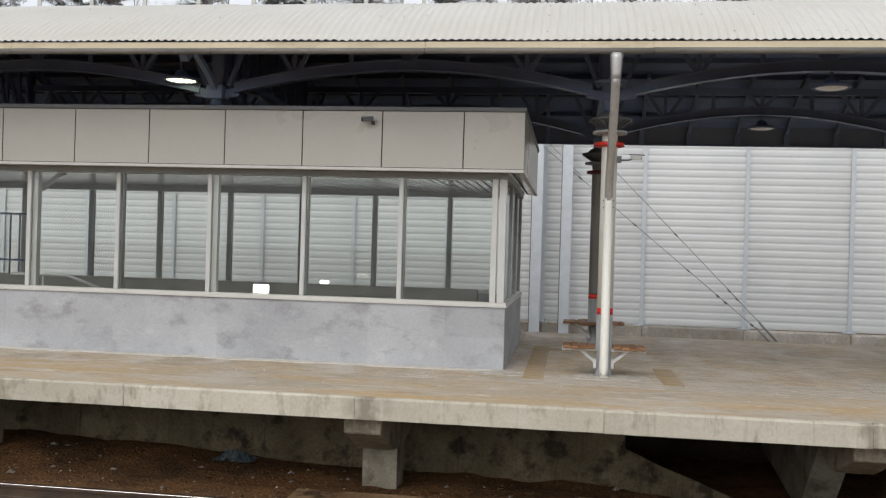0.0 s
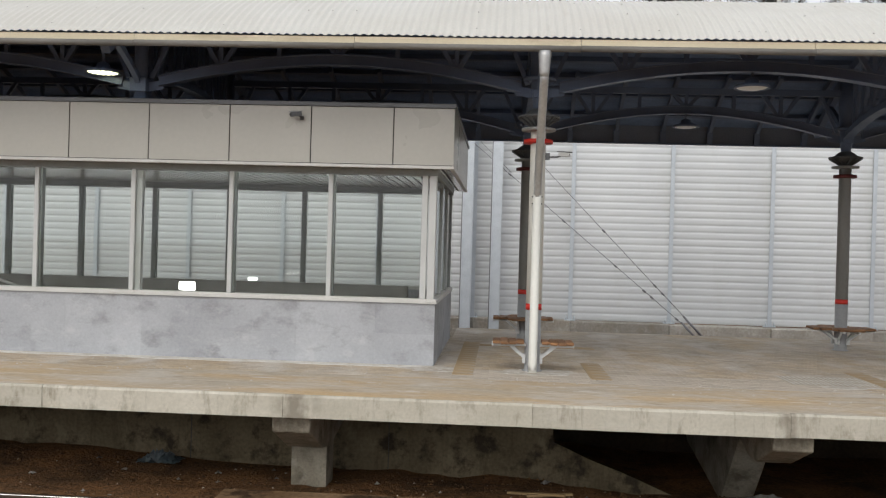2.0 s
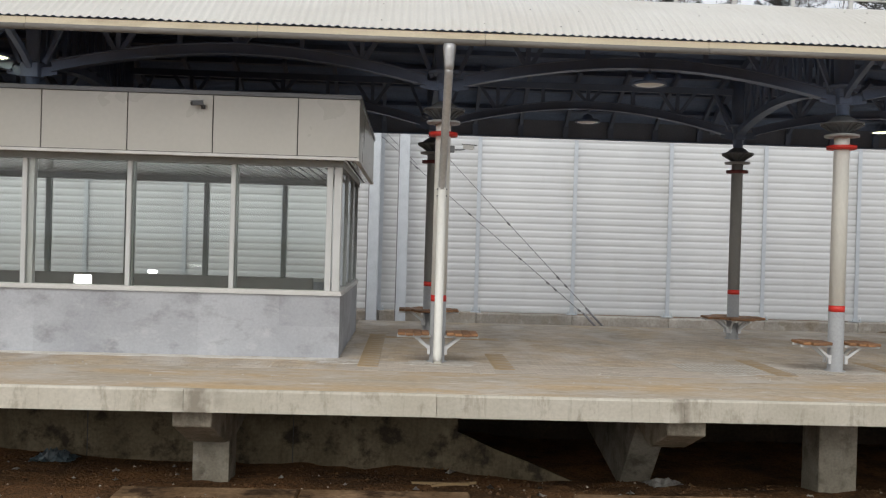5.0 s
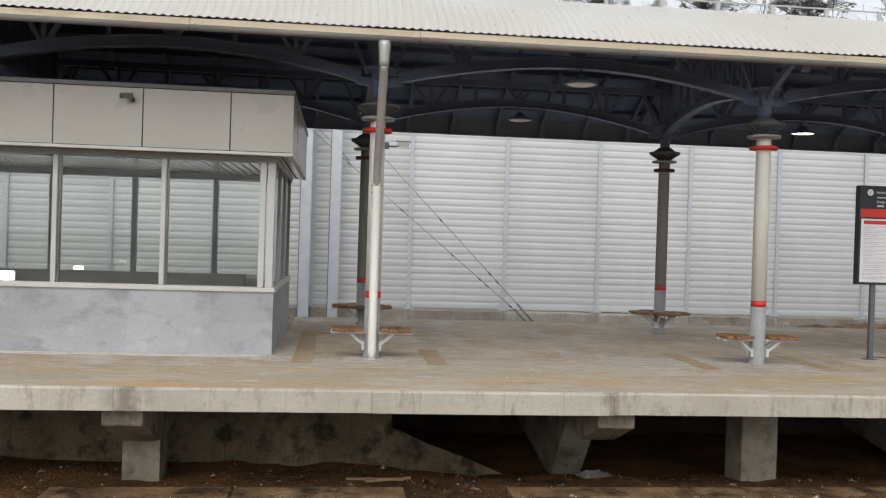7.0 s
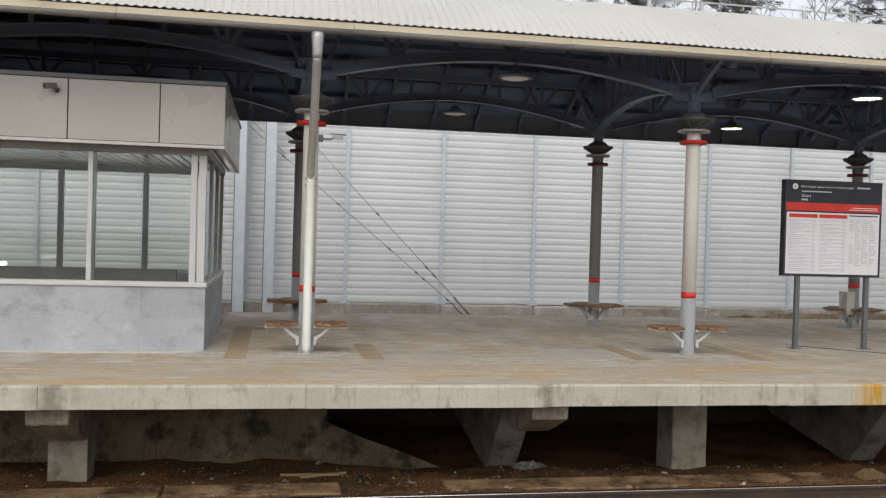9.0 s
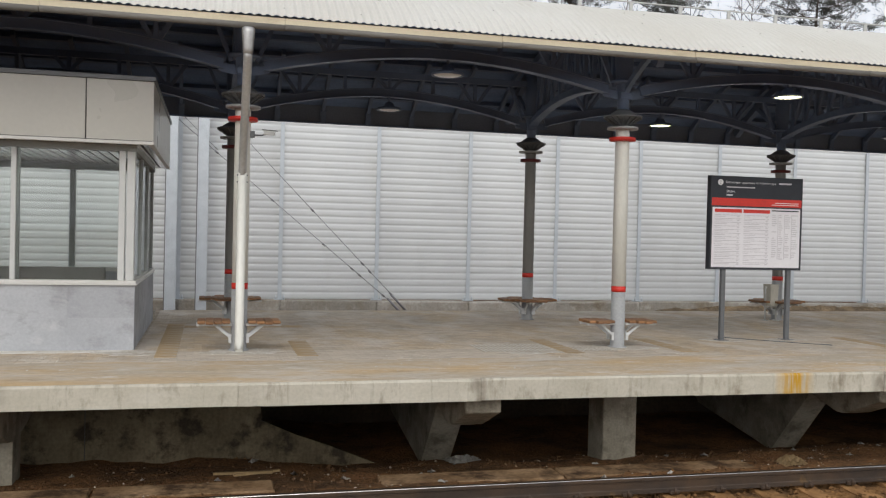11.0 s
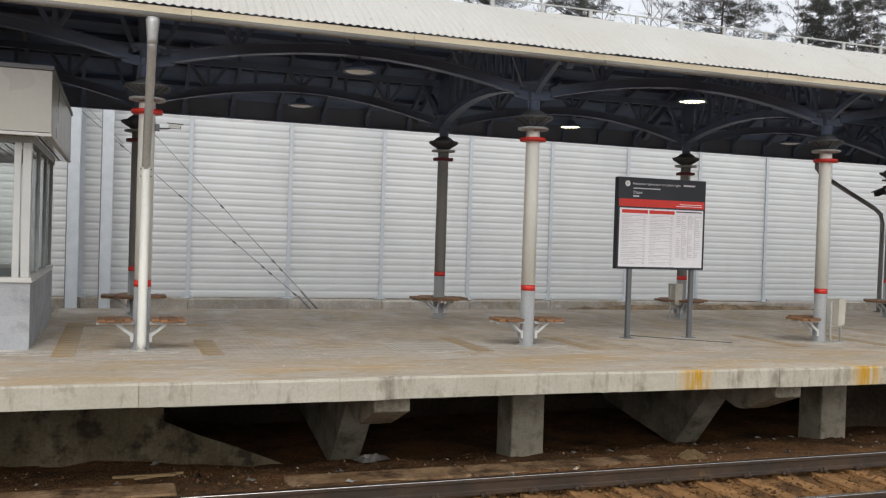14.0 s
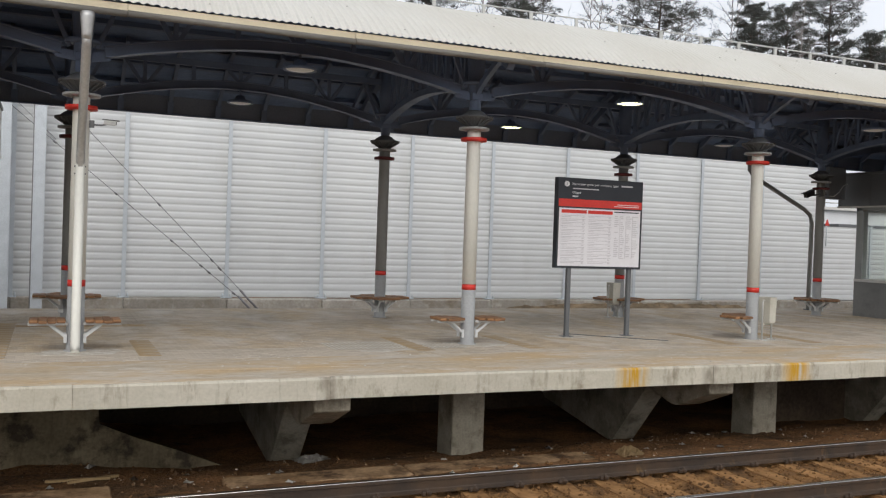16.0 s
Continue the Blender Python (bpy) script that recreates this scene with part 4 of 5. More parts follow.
def build_cross_truss(f, r):
    """A trussed rafter across the platform over a pair of columns, with cantilevers."""
    g = new("cross_truss")
    g.parent = canopy
    (xf, yf), (xr, yr) = f, r

    def xat(y):
        return xf + (xr - xf) * (y - yf) / (yr - yf)
    bm = BM()
    an = [-A0 + 2 * A0 * i / 24 for i in range(25)]
    pts = [arc(a, RAD - 0.24) for a in an]
    for p, q in zip(pts, pts[1:]):
        bar(bm, (xat(p[0]), *p), (xat(q[0]), *q), 0.12, 0.16)
    part("rafter", bm, M_STEEL, g)

    def low(y):
        if y < yf:
            return 4.1 + (yf - y) * 0.16
        if y > yr:
            return 4.1 + (y - yr) * 0.02
        return 4.08 + 0.34 * math.sin(math.pi * (y - yf) / (yr - yf)) ** 0.75
    bm = BM()
    ys = [yf + (yr - yf) * (0.02 + 0.96 * i / 20) for i in range(21)]
    for a, b in zip(ys, ys[1:]):
        bar(bm, (xat(a), a, low(a) + 0.05), (xat(b), b, low(b) + 0.05), 0.12, 0.12)
        bar(bm, (xat(a), a, low(a) - 0.015), (xat(b), b, low(b) - 0.015), 0.18, 0.018)
    part("lower_chord", bm, M_STEEL, g)
    for k in range(1, 11):
        y = yf + (yr - yf) * k / 11
        top = CZ + math.sqrt((RAD - 0.26) ** 2 - (y - CY) ** 2)
        y2 = yf + (yr - yf) * (k + 1) / 11 if k < 6 else yf + (yr - yf) * (k - 1) / 11
        bm = BM()
        bar(bm, (xat(y), y, low(y)), (xat(y), y, top), 0.07, 0.07)
        part("web_member", bm, M_STEEL, g)
        bm = BM()
        bar(bm, (xat(y), y, low(y) + 0.05), (xat(y2), y2, CZ + math.sqrt((RAD - 0.26) ** 2 - (y2 - CY) ** 2)), 0.05, 0.05)
        part("web_member", bm, M_STEEL, g)
    for y0, s in ((yf, -1), (yr, 1)):
        bm = BM()
        y1 = y0 + s * 1.0
        zt = CZ + math.sqrt((RAD - 0.24) ** 2 - (y1 - CY) ** 2)
        prev = None
        for i in range(7):
            u = i / 6
            p = (xat(y0), y0 + (y1 - y0) * u, 4.08 + (zt - 4.08) * (u ** 0.75))
            if prev:
                bar(bm, prev, p, 0.08, 0.09)
            prev = p
        part("bracket", bm, M_STEEL, g)


for row, top, crown in ((COL_F + COL_P, 5.0, 4.46), (COL_R + COL_Q, 4.98, 4.54)):
    line = sorted(row) + [(30.6, row[0][1])]
    for p, q in zip(line, line[1:]):
        build_long_truss(p, q, top, crown)
for f, r in zip(sorted(COL_F + COL_P), sorted(COL_R + COL_Q)):
    build_cross_truss(f, r)


def build_roof_rail():
    """A light safety rail along the ridge."""
    g = thing("roof_railing", "thin white safety railing along the canopy ridge", "railing")
    bm = BM()
    tube(bm, [(-17, 16.07, 6.34), (34, 16.07, 6.34)], 0.017, 6)
    part("top_rail", bm, M_CAMW, g)
    bm = BM()
    tube(bm, [(-17, 16.07, 6.12), (34, 16.07, 6.12)], 0.014, 6)
    part("middle_rail", bm, M_CAMW, g)
    bm = BM()
    box(bm, -0.035, 0.035, 16.05, 16.09, 5.9, 6.34)
    me = mesh_of(bm, "post", M_CAMW)
    for k in range(48):
        piece("post", me, g, -16.5 + 1.06 * k)


build_roof_rail()


# ---- columns ----
def build_column(paint, label, ring_mat):
    t = thing("canopy_column", label, "column", "canopy columns")
    bm = BM()
    lathe(bm, [(0.15, 0.0), (0.15, 0.015), (0.116, 0.02), (0.116, 0.9)], 20)
    part("foot", bm, M_COLLOW, t)
    bm = BM()
    lathe(bm, [(0.1175, 0.902), (0.1175, 0.992)], 20)
    part("lower_band", bm, M_RED, t, "red painted band")
    bm = BM()
    lathe(bm, [(0.115, 0.994), (0.113, 3.33), (0.113, 3.53)], 20)
    part("shaft", bm, paint, t)
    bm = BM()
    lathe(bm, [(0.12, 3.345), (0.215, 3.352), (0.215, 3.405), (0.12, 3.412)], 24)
    part("upper_band", bm, ring_mat, t, "red painted ring")
    bm = BM()
    lathe(bm, [(0.12, 3.53), (0.25, 3.537), (0.25, 3.572), (0.12, 3.58)], 24)
    part("flange", bm, M_COLLOW, t)
    bm = BM()
    lathe(bm, [(0.10, 3.58), (0.11, 3.62), (0.19, 3.675), (0.27, 3.712), (0.27, 3.73), (0.15, 3.83), (0.075, 3.87)], 20)
    part("capital", bm, M_COLUP, t, "dark flared capital")
    bm = BM()
    for i in range(16):
        a = 2 * math.pi * i / 16
        c, s = math.cos(a), math.sin(a)
        bar(bm, (0.11 * c, 0.11 * s, 3.60), (0.30 * c, 0.30 * s, 3.722), 0.018, 0.03)
    part("fins", bm, M_COLUP, t)
    bm = BM()
    lathe(bm, [(0.285, 3.72), (0.312, 3.724), (0.312, 3.75), (0.285, 3.752)], 28)
    part("rim", bm, M_COLUP, t)
    bm = BM()
    lathe(bm, [(0.095, 3.85), (0.10, 4.0), (0.125, 4.25), (0.15, 4.7), (0.15, 5.2)], 16)
    part("upper_post", bm, M_STEEL, t)
    bm = BM()
    lathe(bm, [(0.13, 4.27), (0.24, 4.277), (0.24, 4.318), (0.13, 4.325)], 24)
    part("upper_flange", bm, M_STEEL, t)
    bm = BM()
    box(bm, -0.105, 0.105, -0.105, 0.105, 4.02, 4.14, 0.012)
    part("truss_plate", bm, M_STEEL, t)
    return t


# The rear rings use the red that is darkened for shade.
for row, paint, label, ring_mat in ((COL_F, M_COL, "light grey round steel column with red bands and a flared head", M_RED), (COL_R, M_COLREAR, "darker grey round steel column with red bands and a flared head", M_REDSHADE)):
    first = build_column(paint, label, ring_mat)
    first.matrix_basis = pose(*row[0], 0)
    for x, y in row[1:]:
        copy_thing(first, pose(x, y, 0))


def build_short_column():
    t = thing("roof_post", "dark grey steel post on the shelter roof carrying the trusses", "post", "posts on the shelter roofs")
    bm = BM()
    lathe(bm, [(0.1, 3.885), (0.1, 5.3)], 16)
    part("shaft", bm, M_STEEL, t)
    bm = BM()
    box(bm, -0.13, 0.13, -0.13, 0.13, 4.0, 4.22, 0.012)
    part("truss_plate", bm, M_STEEL, t)
    return t


short = build_short_column()
short.matrix_basis = pose(*COL_P[0], 0)
for x, y in COL_P[1:] + COL_Q:
    copy_thing(short, pose(x, y, 0))


def build_bench(angles, name_label):
    """Wooden seats on steel arms round a column."""
    t = thing("column_bench", name_label, "bench", "benches round the columns")
    for deg in angles:
        r = pose(0, 0, 0, 0, 0, deg)
        for k in range(4):
            d = 0.128 + 0.116 * k
            half = (0.19, 0.26, 0.30, 0.23)[k]
            bm = BM()
            box(bm, d, d + 0.113, -half, half, 0.405, 0.45, 0.010)
            bmesh.ops.transform(bm, matrix=r, verts=bm.verts)
            part("seat_plank", bm, M_WOOD, t)
        for s in (-0.14, 0.14):
            bm = BM()
            bar(bm, (0.1, s * 0.6, 0.385), (0.6, s, 0.385), 0.035, 0.035)
            bar(bm, (0.34, s * 0.8, 0.38), (0.12, s * 0.6, 0.2), 0.03, 0.035)
            bar(bm, (0.125, s * 0.6, 0.12), (0.125, s * 0.6, 0.25), 0.04, 0.04)
            bmesh.ops.transform(bm, matrix=r, verts=bm.verts)
            part("arm", bm, M_BRACKET, t)
    return t


two = "pair of slatted orange-brown wooden seats on pale steel arms"
three = "slatted brown wooden seats on steel arms all round a column"
bench = build_bench((0, 180), two)
bench.matrix_basis = pose(0.53, 13.5, 0)
copy_thing(bench, pose(6.56, 13.5, 0))
one = build_bench((180, 90), "slatted brown wooden seats beside a bin at a column")
one.matrix_basis = pose(12.58, 13.5, 0)
ring = build_bench((0, 180, -90, 90), three)
ring.matrix_basis = pose(6.66, 18.15, 0)
for x, y in ((0.5, 18.15), (12.65, 18.05), (19.0, 18.15)):
    copy_thing(ring, pose(x, y, 0))


# ---- lamps ----
def build_lamp(lit):
    t = thing("pendant_lamp", "round pendant lamp under the canopy, " + ("lit" if lit else "unlit"), "lamp", "pendant lamps")
    bm = BM()
    tube(bm, [(0, 0, 0.12), (0, 0, 0.75)], 0.022, 8)
    part("stem", bm, M_STEEL, t)
    bm = BM()
    lathe(bm, [(0.228, 0.002), (0.238, -0.020), (0.25, -0.020), (0.25, 0.012), (0.235, 0.03), (0.11, 0.06), (0.085, 0.13), (0.03, 0.15)], 24)
    part("housing", bm, M_STEEL, t)
    bm = BM()
    if lit:
        for ring, count in ((0.0, 1), (0.07, 6), (0.135, 11), (0.195, 16)):
            for i in range(count):
                a = 2 * math.pi * i / count
                lathe(bm, [(0.02, -0.010), (0.026, -0.004), (0.026, 0.001)], 8, ring * math.cos(a), ring * math.sin(a))
    else:
        lathe(bm, [(0.05, -0.030), (0.15, -0.026), (0.20, -0.014), (0.222, 0.001)], 24)
    part("diodes" if lit else "lens", bm, M_LAMPON if lit else M_LAMPOFF, t)
    return t


lit, unlit = build_lamp(True), build_lamp(False)
lit.matrix_basis = pose(-5.96, 13.2, 4.25)
unlit.matrix_basis = pose(3.6, 13.5, 4.235)
for x, y, z, on in ((3.58, 18.15, 4.29, False), (9.66, 18.15, 4.285, True), (9.61, 13.5, 4.255, True), (15.72, 18.15, 4.31, False), (15.6, 13.5, 4.25, False), (-2.5, 18.15, 4.29, False)):
    copy_thing(lit if on else unlit, pose(x, y, z))


# ---- downpipes, cameras, bins ----
def build_downpipe():
    t = thing("downpipe", "galvanised rain downpipe from the gutter down the column front", "downpipe")
    bm = BM()
    lathe(bm, [(0.058, 4.06), (0.066, 4.12), (0.078, 4.26), (0.086, 4.34), (0.086, 4.40)], 18, 0.53, 12.04)
    part("hopper", bm, M_ZINC, t)
    bm = BM()
    tube(bm, [(0.53, 12.04, 4.12), (0.53, 12.05, 4.03), (0.53, 12.16, 3.9), (0.53, 13.0, 3.0), (0.53, 13.2, 2.78), (0.53, 13.29, 2.62), (0.53, 13.3, 2.45)], 0.058, 12)
    part("offset_bend", bm, M_ZINC, t)
    bm = BM()
    tube(bm, [(0.53, 13.3, 2.6), (0.53, 13.3, 0.12), (0.53, 13.29, 0.03), (0.53, 13.25, 0.0)], 0.063, 12)
    part("pipe", bm, M_COL, t, "light grey painted lower pipe")
    for z in (2.45, 2.55):
        bm = BM()
        box(bm, 0.455, 0.605, 13.285, 13.40, z, z + 0.014)
        part("clamp", bm, M_COLUP, t)


build_downpipe()


def build_rear_downpipe():
    t = thing("rear_downpipe", "dark grey downpipe bending from the rear eave to the platform", "downpipe")
    bm = BM()
    tube(bm, [(18.02, 19.8, 4.3), (18.04, 19.8, 3.9), (18.2, 19.8, 3.74), (20.1, 19.8, 2.9), (20.33, 19.8, 2.74), (20.4, 19.8, 2.5), (20.38, 19.8, 0.0)], 0.06, 10)
    part("pipe", bm, M_COLREAR, t)
    bm = BM()
    box(bm, 20.3, 20.48, 19.7, 19.9, 0.0, 0.03)
    part("shoe", bm, M_COLUP, t)


build_rear_downpipe()


def build_bullet_camera(x, y, z, rz, mount, dark, size=1.0):
    t = thing("surveillance_camera", ("dark" if dark else "white") + " bullet surveillance camera on a bracket at a column", "camera", "surveillance cameras")
    t.matrix_basis = pose(x, y, z, 0, 14 if dark else 0, rz) @ Matrix.Diagonal((size, size, size, 1))
    skin = M_BLACK if dark else M_CAMW
    bm = BM()
    bar(bm, (0.02, 0, 0.0), (0.24, 0, -0.015), 0.085, 0.085)
    part("housing", bm, skin, t)
    bm = BM()
    bar(bm, (-0.01, 0, 0.052), (0.30, 0, 0.035), 0.105, 0.012)
    part("sunshade", bm, M_BLACK if dark else M_COLUP, t)
    bm = BM()
    tube(bm, [(0.238, 0, -0.015), (0.248, 0, -0.016)], 0.03, 12)
    part("lens", bm, M_BLACK, t)
    bm = BM()
    tube(bm, [(0.06, 0, -0.04), (-0.02, 0, -0.06), (-mount, 0, -0.06)], 0.016, 8)
    part("arm", bm, M_COLUP, t)
    bm = BM()
    bar(bm, (-mount - 0.0, 0, -0.12), (-mount - 0.0, 0, 0.02), 0.05, 0.09)
    part("bracket", bm, M_COLUP, t)


build_bullet_camera(0.81, 13.36, 3.19, -8, 0.2, False, 0.72)
build_bullet_camera(18.60, 18.0, 3.26, 188, 0.2, True, 1.4)


def build_fascia_camera():
    t = thing("fascia_camera", "small dark box camera fixed to the beige fascia panel", "camera", "surveillance cameras")
    bm = BM()
    bar(bm, (-3.09, 13.12, 3.66), (-2.955, 13.20, 3.685), 0.07, 0.06)
    part("housing", bm, M_COLUP, t)
    bm = BM()
    bar(bm, (-3.105, 13.105, 3.70), (-2.95, 13.20, 3.722), 0.085, 0.01)
    part("sunshade", bm, M_COLLOW, t)
    bm = BM()
    tube(bm, [(-3.09, 13.12, 3.66), (-3.098, 13.113, 3.659)], 0.024, 10)
    part("lens", bm, M_BLACK, t)
    bm = BM()
    tube(bm, [(-2.98, 13.19, 3.66), (-2.97, 13.25, 3.64), (-2.97, 13.318, 3.64)], 0.014, 8)
    part("arm", bm, M_COLUP, t)
    bm = BM()
    box(bm, -3.0, -2.94, 13.305, 13.319, 3.61, 3.67, 0.004)
    part("wall_plate", bm, M_COLUP, t)


build_fascia_camera()


def build_bin():
    t = thing("litter_bin", "beige steel litter bin hung on a thin tubular stand", "bin", "litter bins")
    bm = BM()
    w, d = 0.10, 0.125
    outer = [(-w, -d), (w, -d), (w, d), (-w, d)]
    rings = []
    for z, s in ((0.33, 0.88), (0.36, 0.94), (0.79, 1.04), (0.82, 1.05)):
        rings.append([bm.verts.new((x * s, y * s, z)) for x, y in outer])
    rings.append([bm.verts.new((x * 0.93, y * 0.93, 0.815)) for x, y in outer])
    rings.append([bm.verts.new((x * 0.85, y * 0.85, 0.40)) for x, y in outer])
    for a, b in zip(rings, rings[1:]):
        for i in range(4):
            bm.faces.new((a[i], a[(i + 1) % 4], b[(i + 1) % 4], b[i]))
    bm.faces.new(rings[0][::-1])
    bm.faces.new(rings[-1])
    part("bucket", bm, M_BIN, t)
    for s in (-1, 1):
        bm = BM()
        tube(bm, [(s * 0.145, 0, 0.0), (s * 0.145, 0, 0.74), (s * 0.12, 0, 0.76)], 0.018, 8)
        bar(bm, (s * 0.145, -0.1, 0.01), (s * 0.145, 0.1, 0.01), 0.04, 0.02)
        part("stand_leg", bm, M_CAMW, t, "pale tubular leg")
    bm = BM()
    bar(bm, (-0.145, 0, 0.3), (0.145, 0, 0.3), 0.03, 0.02)
    part("stand_bar", bm, M_BIN, t)
    return t


bin_a = build_bin()
bin_a.matrix_basis = pose(12.80, 13.33, 0, 0, 0, 12)
copy_thing(bin_a, pose(12.36, 17.86, 0, 0, 0, 4))


# ---- timetable board ----
def lettering(words, size, x, z, parent, material, y=14.243):
    cu = bpy.data.curves.new("words", "FONT")
    cu.body, cu.size = words, size
    tmp = new("words", cu)
    bpy.context.view_layer.update()
    me = bpy.data.meshes.new_from_object(tmp.evaluated_get(bpy.context.evaluated_depsgraph_get()))
    bpy.data.objects.remove(tmp)
    me.materials.clear()
    me.materials.append(material)
    ob = new("lettering", me)
    ob.parent = parent
    ob.matrix_basis = pose(x, y, z, 90, 0, 0)
    return ob


def build_board():
    t = thing("timetable_board", "charcoal timetable board with red stripe on two grey posts", "sign")
    x0, x1, z0, z1, y = 8.64, 10.50, 1.265, 2.925, 14.25
    bm = BM()
    box(bm, x0, x1, y, y + 0.13, z0, z1, 0.006)
    part("case", bm, M_SIGNDARK, t)
    w, h = x1 - x0, z1 - z0

    def plate(name, u0, u1, v0, v1, material, lift, label=""):
        bm = BM()
        box(bm, x0 + u0 * w, x0 + u1 * w, y - lift, y - lift + 0.002, z1 - v1 * h, z1 - v0 * h)
        return part(name, bm, material, t, label)
    plate("red_stripe", 0.012, 0.988, 0.235, 0.318, M_RED, 0.003)
    sheet = plate("timetable_sheet", 0.02, 0.975, 0.335, 0.975, M_PAPER, 0.003, "white printed timetable sheet")
    for u0, u1, m in ((0.045, 0.335, M_RED), (0.35, 0.64, M_RED), (0.66, 0.955, M_SIGNDARK)):
        plate("column_heading", u0, u1, 0.352, 0.39 if m is M_RED else 0.364, m, 0.0065)
    rnd = random.Random(9)
    for c, (u0, u1) in enumerate(((0.045, 0.325), (0.355, 0.635))):
        for r in range(14):
            v = 0.415 + 0.039 * r
            plate("print_line", u0, u1 - rnd.uniform(0, 0.012), v, v + 0.004, M_INK, 0.0065)
            plate("print_line", u0 + 0.005, u0 + rnd.uniform(0.06, 0.2), v + 0.014, v + 0.022, M_INKSOFT, 0.0065)
            plate("print_line", u1 - 0.04, u1 - 0.015, v + 0.012, v + 0.024, M_INKSOFT, 0.0065)
    # a third sheet, printed in soft grey tables
    for r in range(22):
        v = 0.40 + 0.0225 * r
        for a, b in ((0.665, 0.72), (0.74, 0.79), (0.81, 0.87), (0.885, 0.95)):
            if rnd.random() < 0.8:
                plate("print_line", a, a + (b - a) * rnd.uniform(0.5, 1.0), v, v + 0.011, M_INKSOFT, 0.0065)
    for u in (0.728, 0.80, 0.878):
        plate("print_rule", u, u + 0.006, 0.40, 0.88, M_INKSOFT, 0.0065)
    lettering("Расписание движения электропоездов", 0.0527, x0 + 0.29, z1 - 0.13, t, M_INKWHITE)
    plate("print_line", 0.735, 0.87, 0.056, 0.073, M_INKSOFT, 0.004)
    plate("print_line", 0.165, 0.47, 0.112, 0.124, M_INKSOFT, 0.004)
    lettering("Отдых", 0.06, x0 + 0.30, z1 - 0.29, t, M_INKWHITE)
    plate("print_line", 0.165, 0.23, 0.195, 0.212, M_INKSOFT, 0.004)
    for v in (0.272, 0.292):
        plate("print_line", 0.70 - (v - 0.27) * 2, 0.955, v, v + 0.007, M_INKWHITE, 0.0065)
    bm = BM()
    tube(bm, [(x0 + 0.185, y - 0.001, z1 - 0.115), (x0 + 0.185, y - 0.006, z1 - 0.115)], 0.052, 24)
    part("information_disc", bm, M_INKWHITE, t)
    lettering("i", 0.10, x0 + 0.17, z1 - 0.15, t, M_SIGNDARK, y - 0.009)
    for x in (8.955, 10.28):
        bm = BM()
        box(bm, x - 0.04, x + 0.04, y + 0.03, y + 0.10, 0.0, z0, 0.004)
        post = part("post", bm, M_COLUP, t)
        bm = BM()
        box(bm, x - 0.1, x + 0.1, y - 0.03, y + 0.16, 0.0, 0.012)
        part("base_plate", bm, M_COLUP, post)


M_INKSOFT = mat("pale_grey_print", (0.58, 0.565, 0.58), (0.54, 0.52, 0.54), rough=0.7, bump=0)
build_board()


# ---- tactile tiles set in the paving ----
def build_tiles():
    bm = BM()
    box(bm, -0.148, 0.148, -0.148, 0.148, -0.01, 0.005, 0.004)
    plain = mesh_of(bm, "tactile_tile", M_TACT)
    bm = BM()
    box(bm, -0.148, 0.148, -0.148, 0.148, -0.01, 0.004)
    flat = len(bm.faces)
    for i in range(4):
        for j in range(4):
            lathe(bm, [(0.021, 0.003), (0.018, 0.008), (0.010, 0.010)], 6, -0.111 + 0.074 * i, -0.111 + 0.074 * j)
    bm.faces.ensure_lookup_table()
    for f in bm.faces[flat:]:
        f.material_index = 1
    domed = mesh_of(bm, "domed_tile", M_TILEDOT)
    domed.materials.append(M_DOME)

    def strip(x, y, nx, ny, me):
        for i in range(nx):
            for j in range(ny):
                piece(me.name.split(".")[0], me, platform, x + 0.3 * i, y + 0.3 * j)
    for cx in (0.53, 6.56, 12.58):
        strip(cx - 1.0, 12.95, 1, 6, plain)
        strip(cx + 0.95, 12.95, 1, 6, plain)
    strip(-0.47, 14.75, 1, 9, plain)
    strip(-0.17, 16.85, 7, 1, plain)
    strip(4.3, 13.15, 4, 3, domed)
    strip(5.9, 13.15, 2, 2, domed)


build_tiles()


def build_patches():
    """Pale mortar round the feet of posts and columns."""
    rnd = random.Random(77)
    for x, y, r in ((8.955, 14.32, 0.36), (10.28, 14.32, 0.34), (0.53, 13.35, 0.5), (6.56, 13.4, 0.55), (12.58, 13.4, 0.45), (4.9, 13.0, 0.4), (-0.9, 13.3, 0.45)):
        bm = BM()
        top = []
        for i in range(28):
            a = 2 * math.pi * i / 28
            q = r * (0.75 + 0.4 * noise.noise(Vector((math.cos(a) * 1.7 + x, math.sin(a) * 1.7, y))) + rnd.uniform(-0.06, 0.06))
            top.append((x + 1.5 * q * math.cos(a), y + 0.8 * q * math.sin(a)))
        prism(bm, top, "z", -0.01, 0.0025)
        part("mortar_patch", bm, M_PATCH, platform, "pale mortar spread on the paving")
    bm = BM()
    near = [(x, 13.36 + 0.10 * noise.noise(Vector((x * 1.3, 0, 2))) + rnd.uniform(-0.025, 0.025)) for x in (-14.0 + 0.24 * i for i in range(55))]
    prism(bm, near + [(-0.9, 13.61), (-14.0, 13.61)], "z", -0.01, 0.003)
    part("mortar_strip", bm, M_LIP, platform, "pale mortar left along the foot of the shelter wall")
    bm = BM()
    tube(bm, [(9.15, 14.75, 0.006), (9.6, 14.3, 0.006), (10.2, 13.75, 0.006), (10.6, 13.45, 0.006)], 0.009, 6)
    tagged(part("floor_cable", bm, M_COLUP), "thin dark line across the paving", "cable")


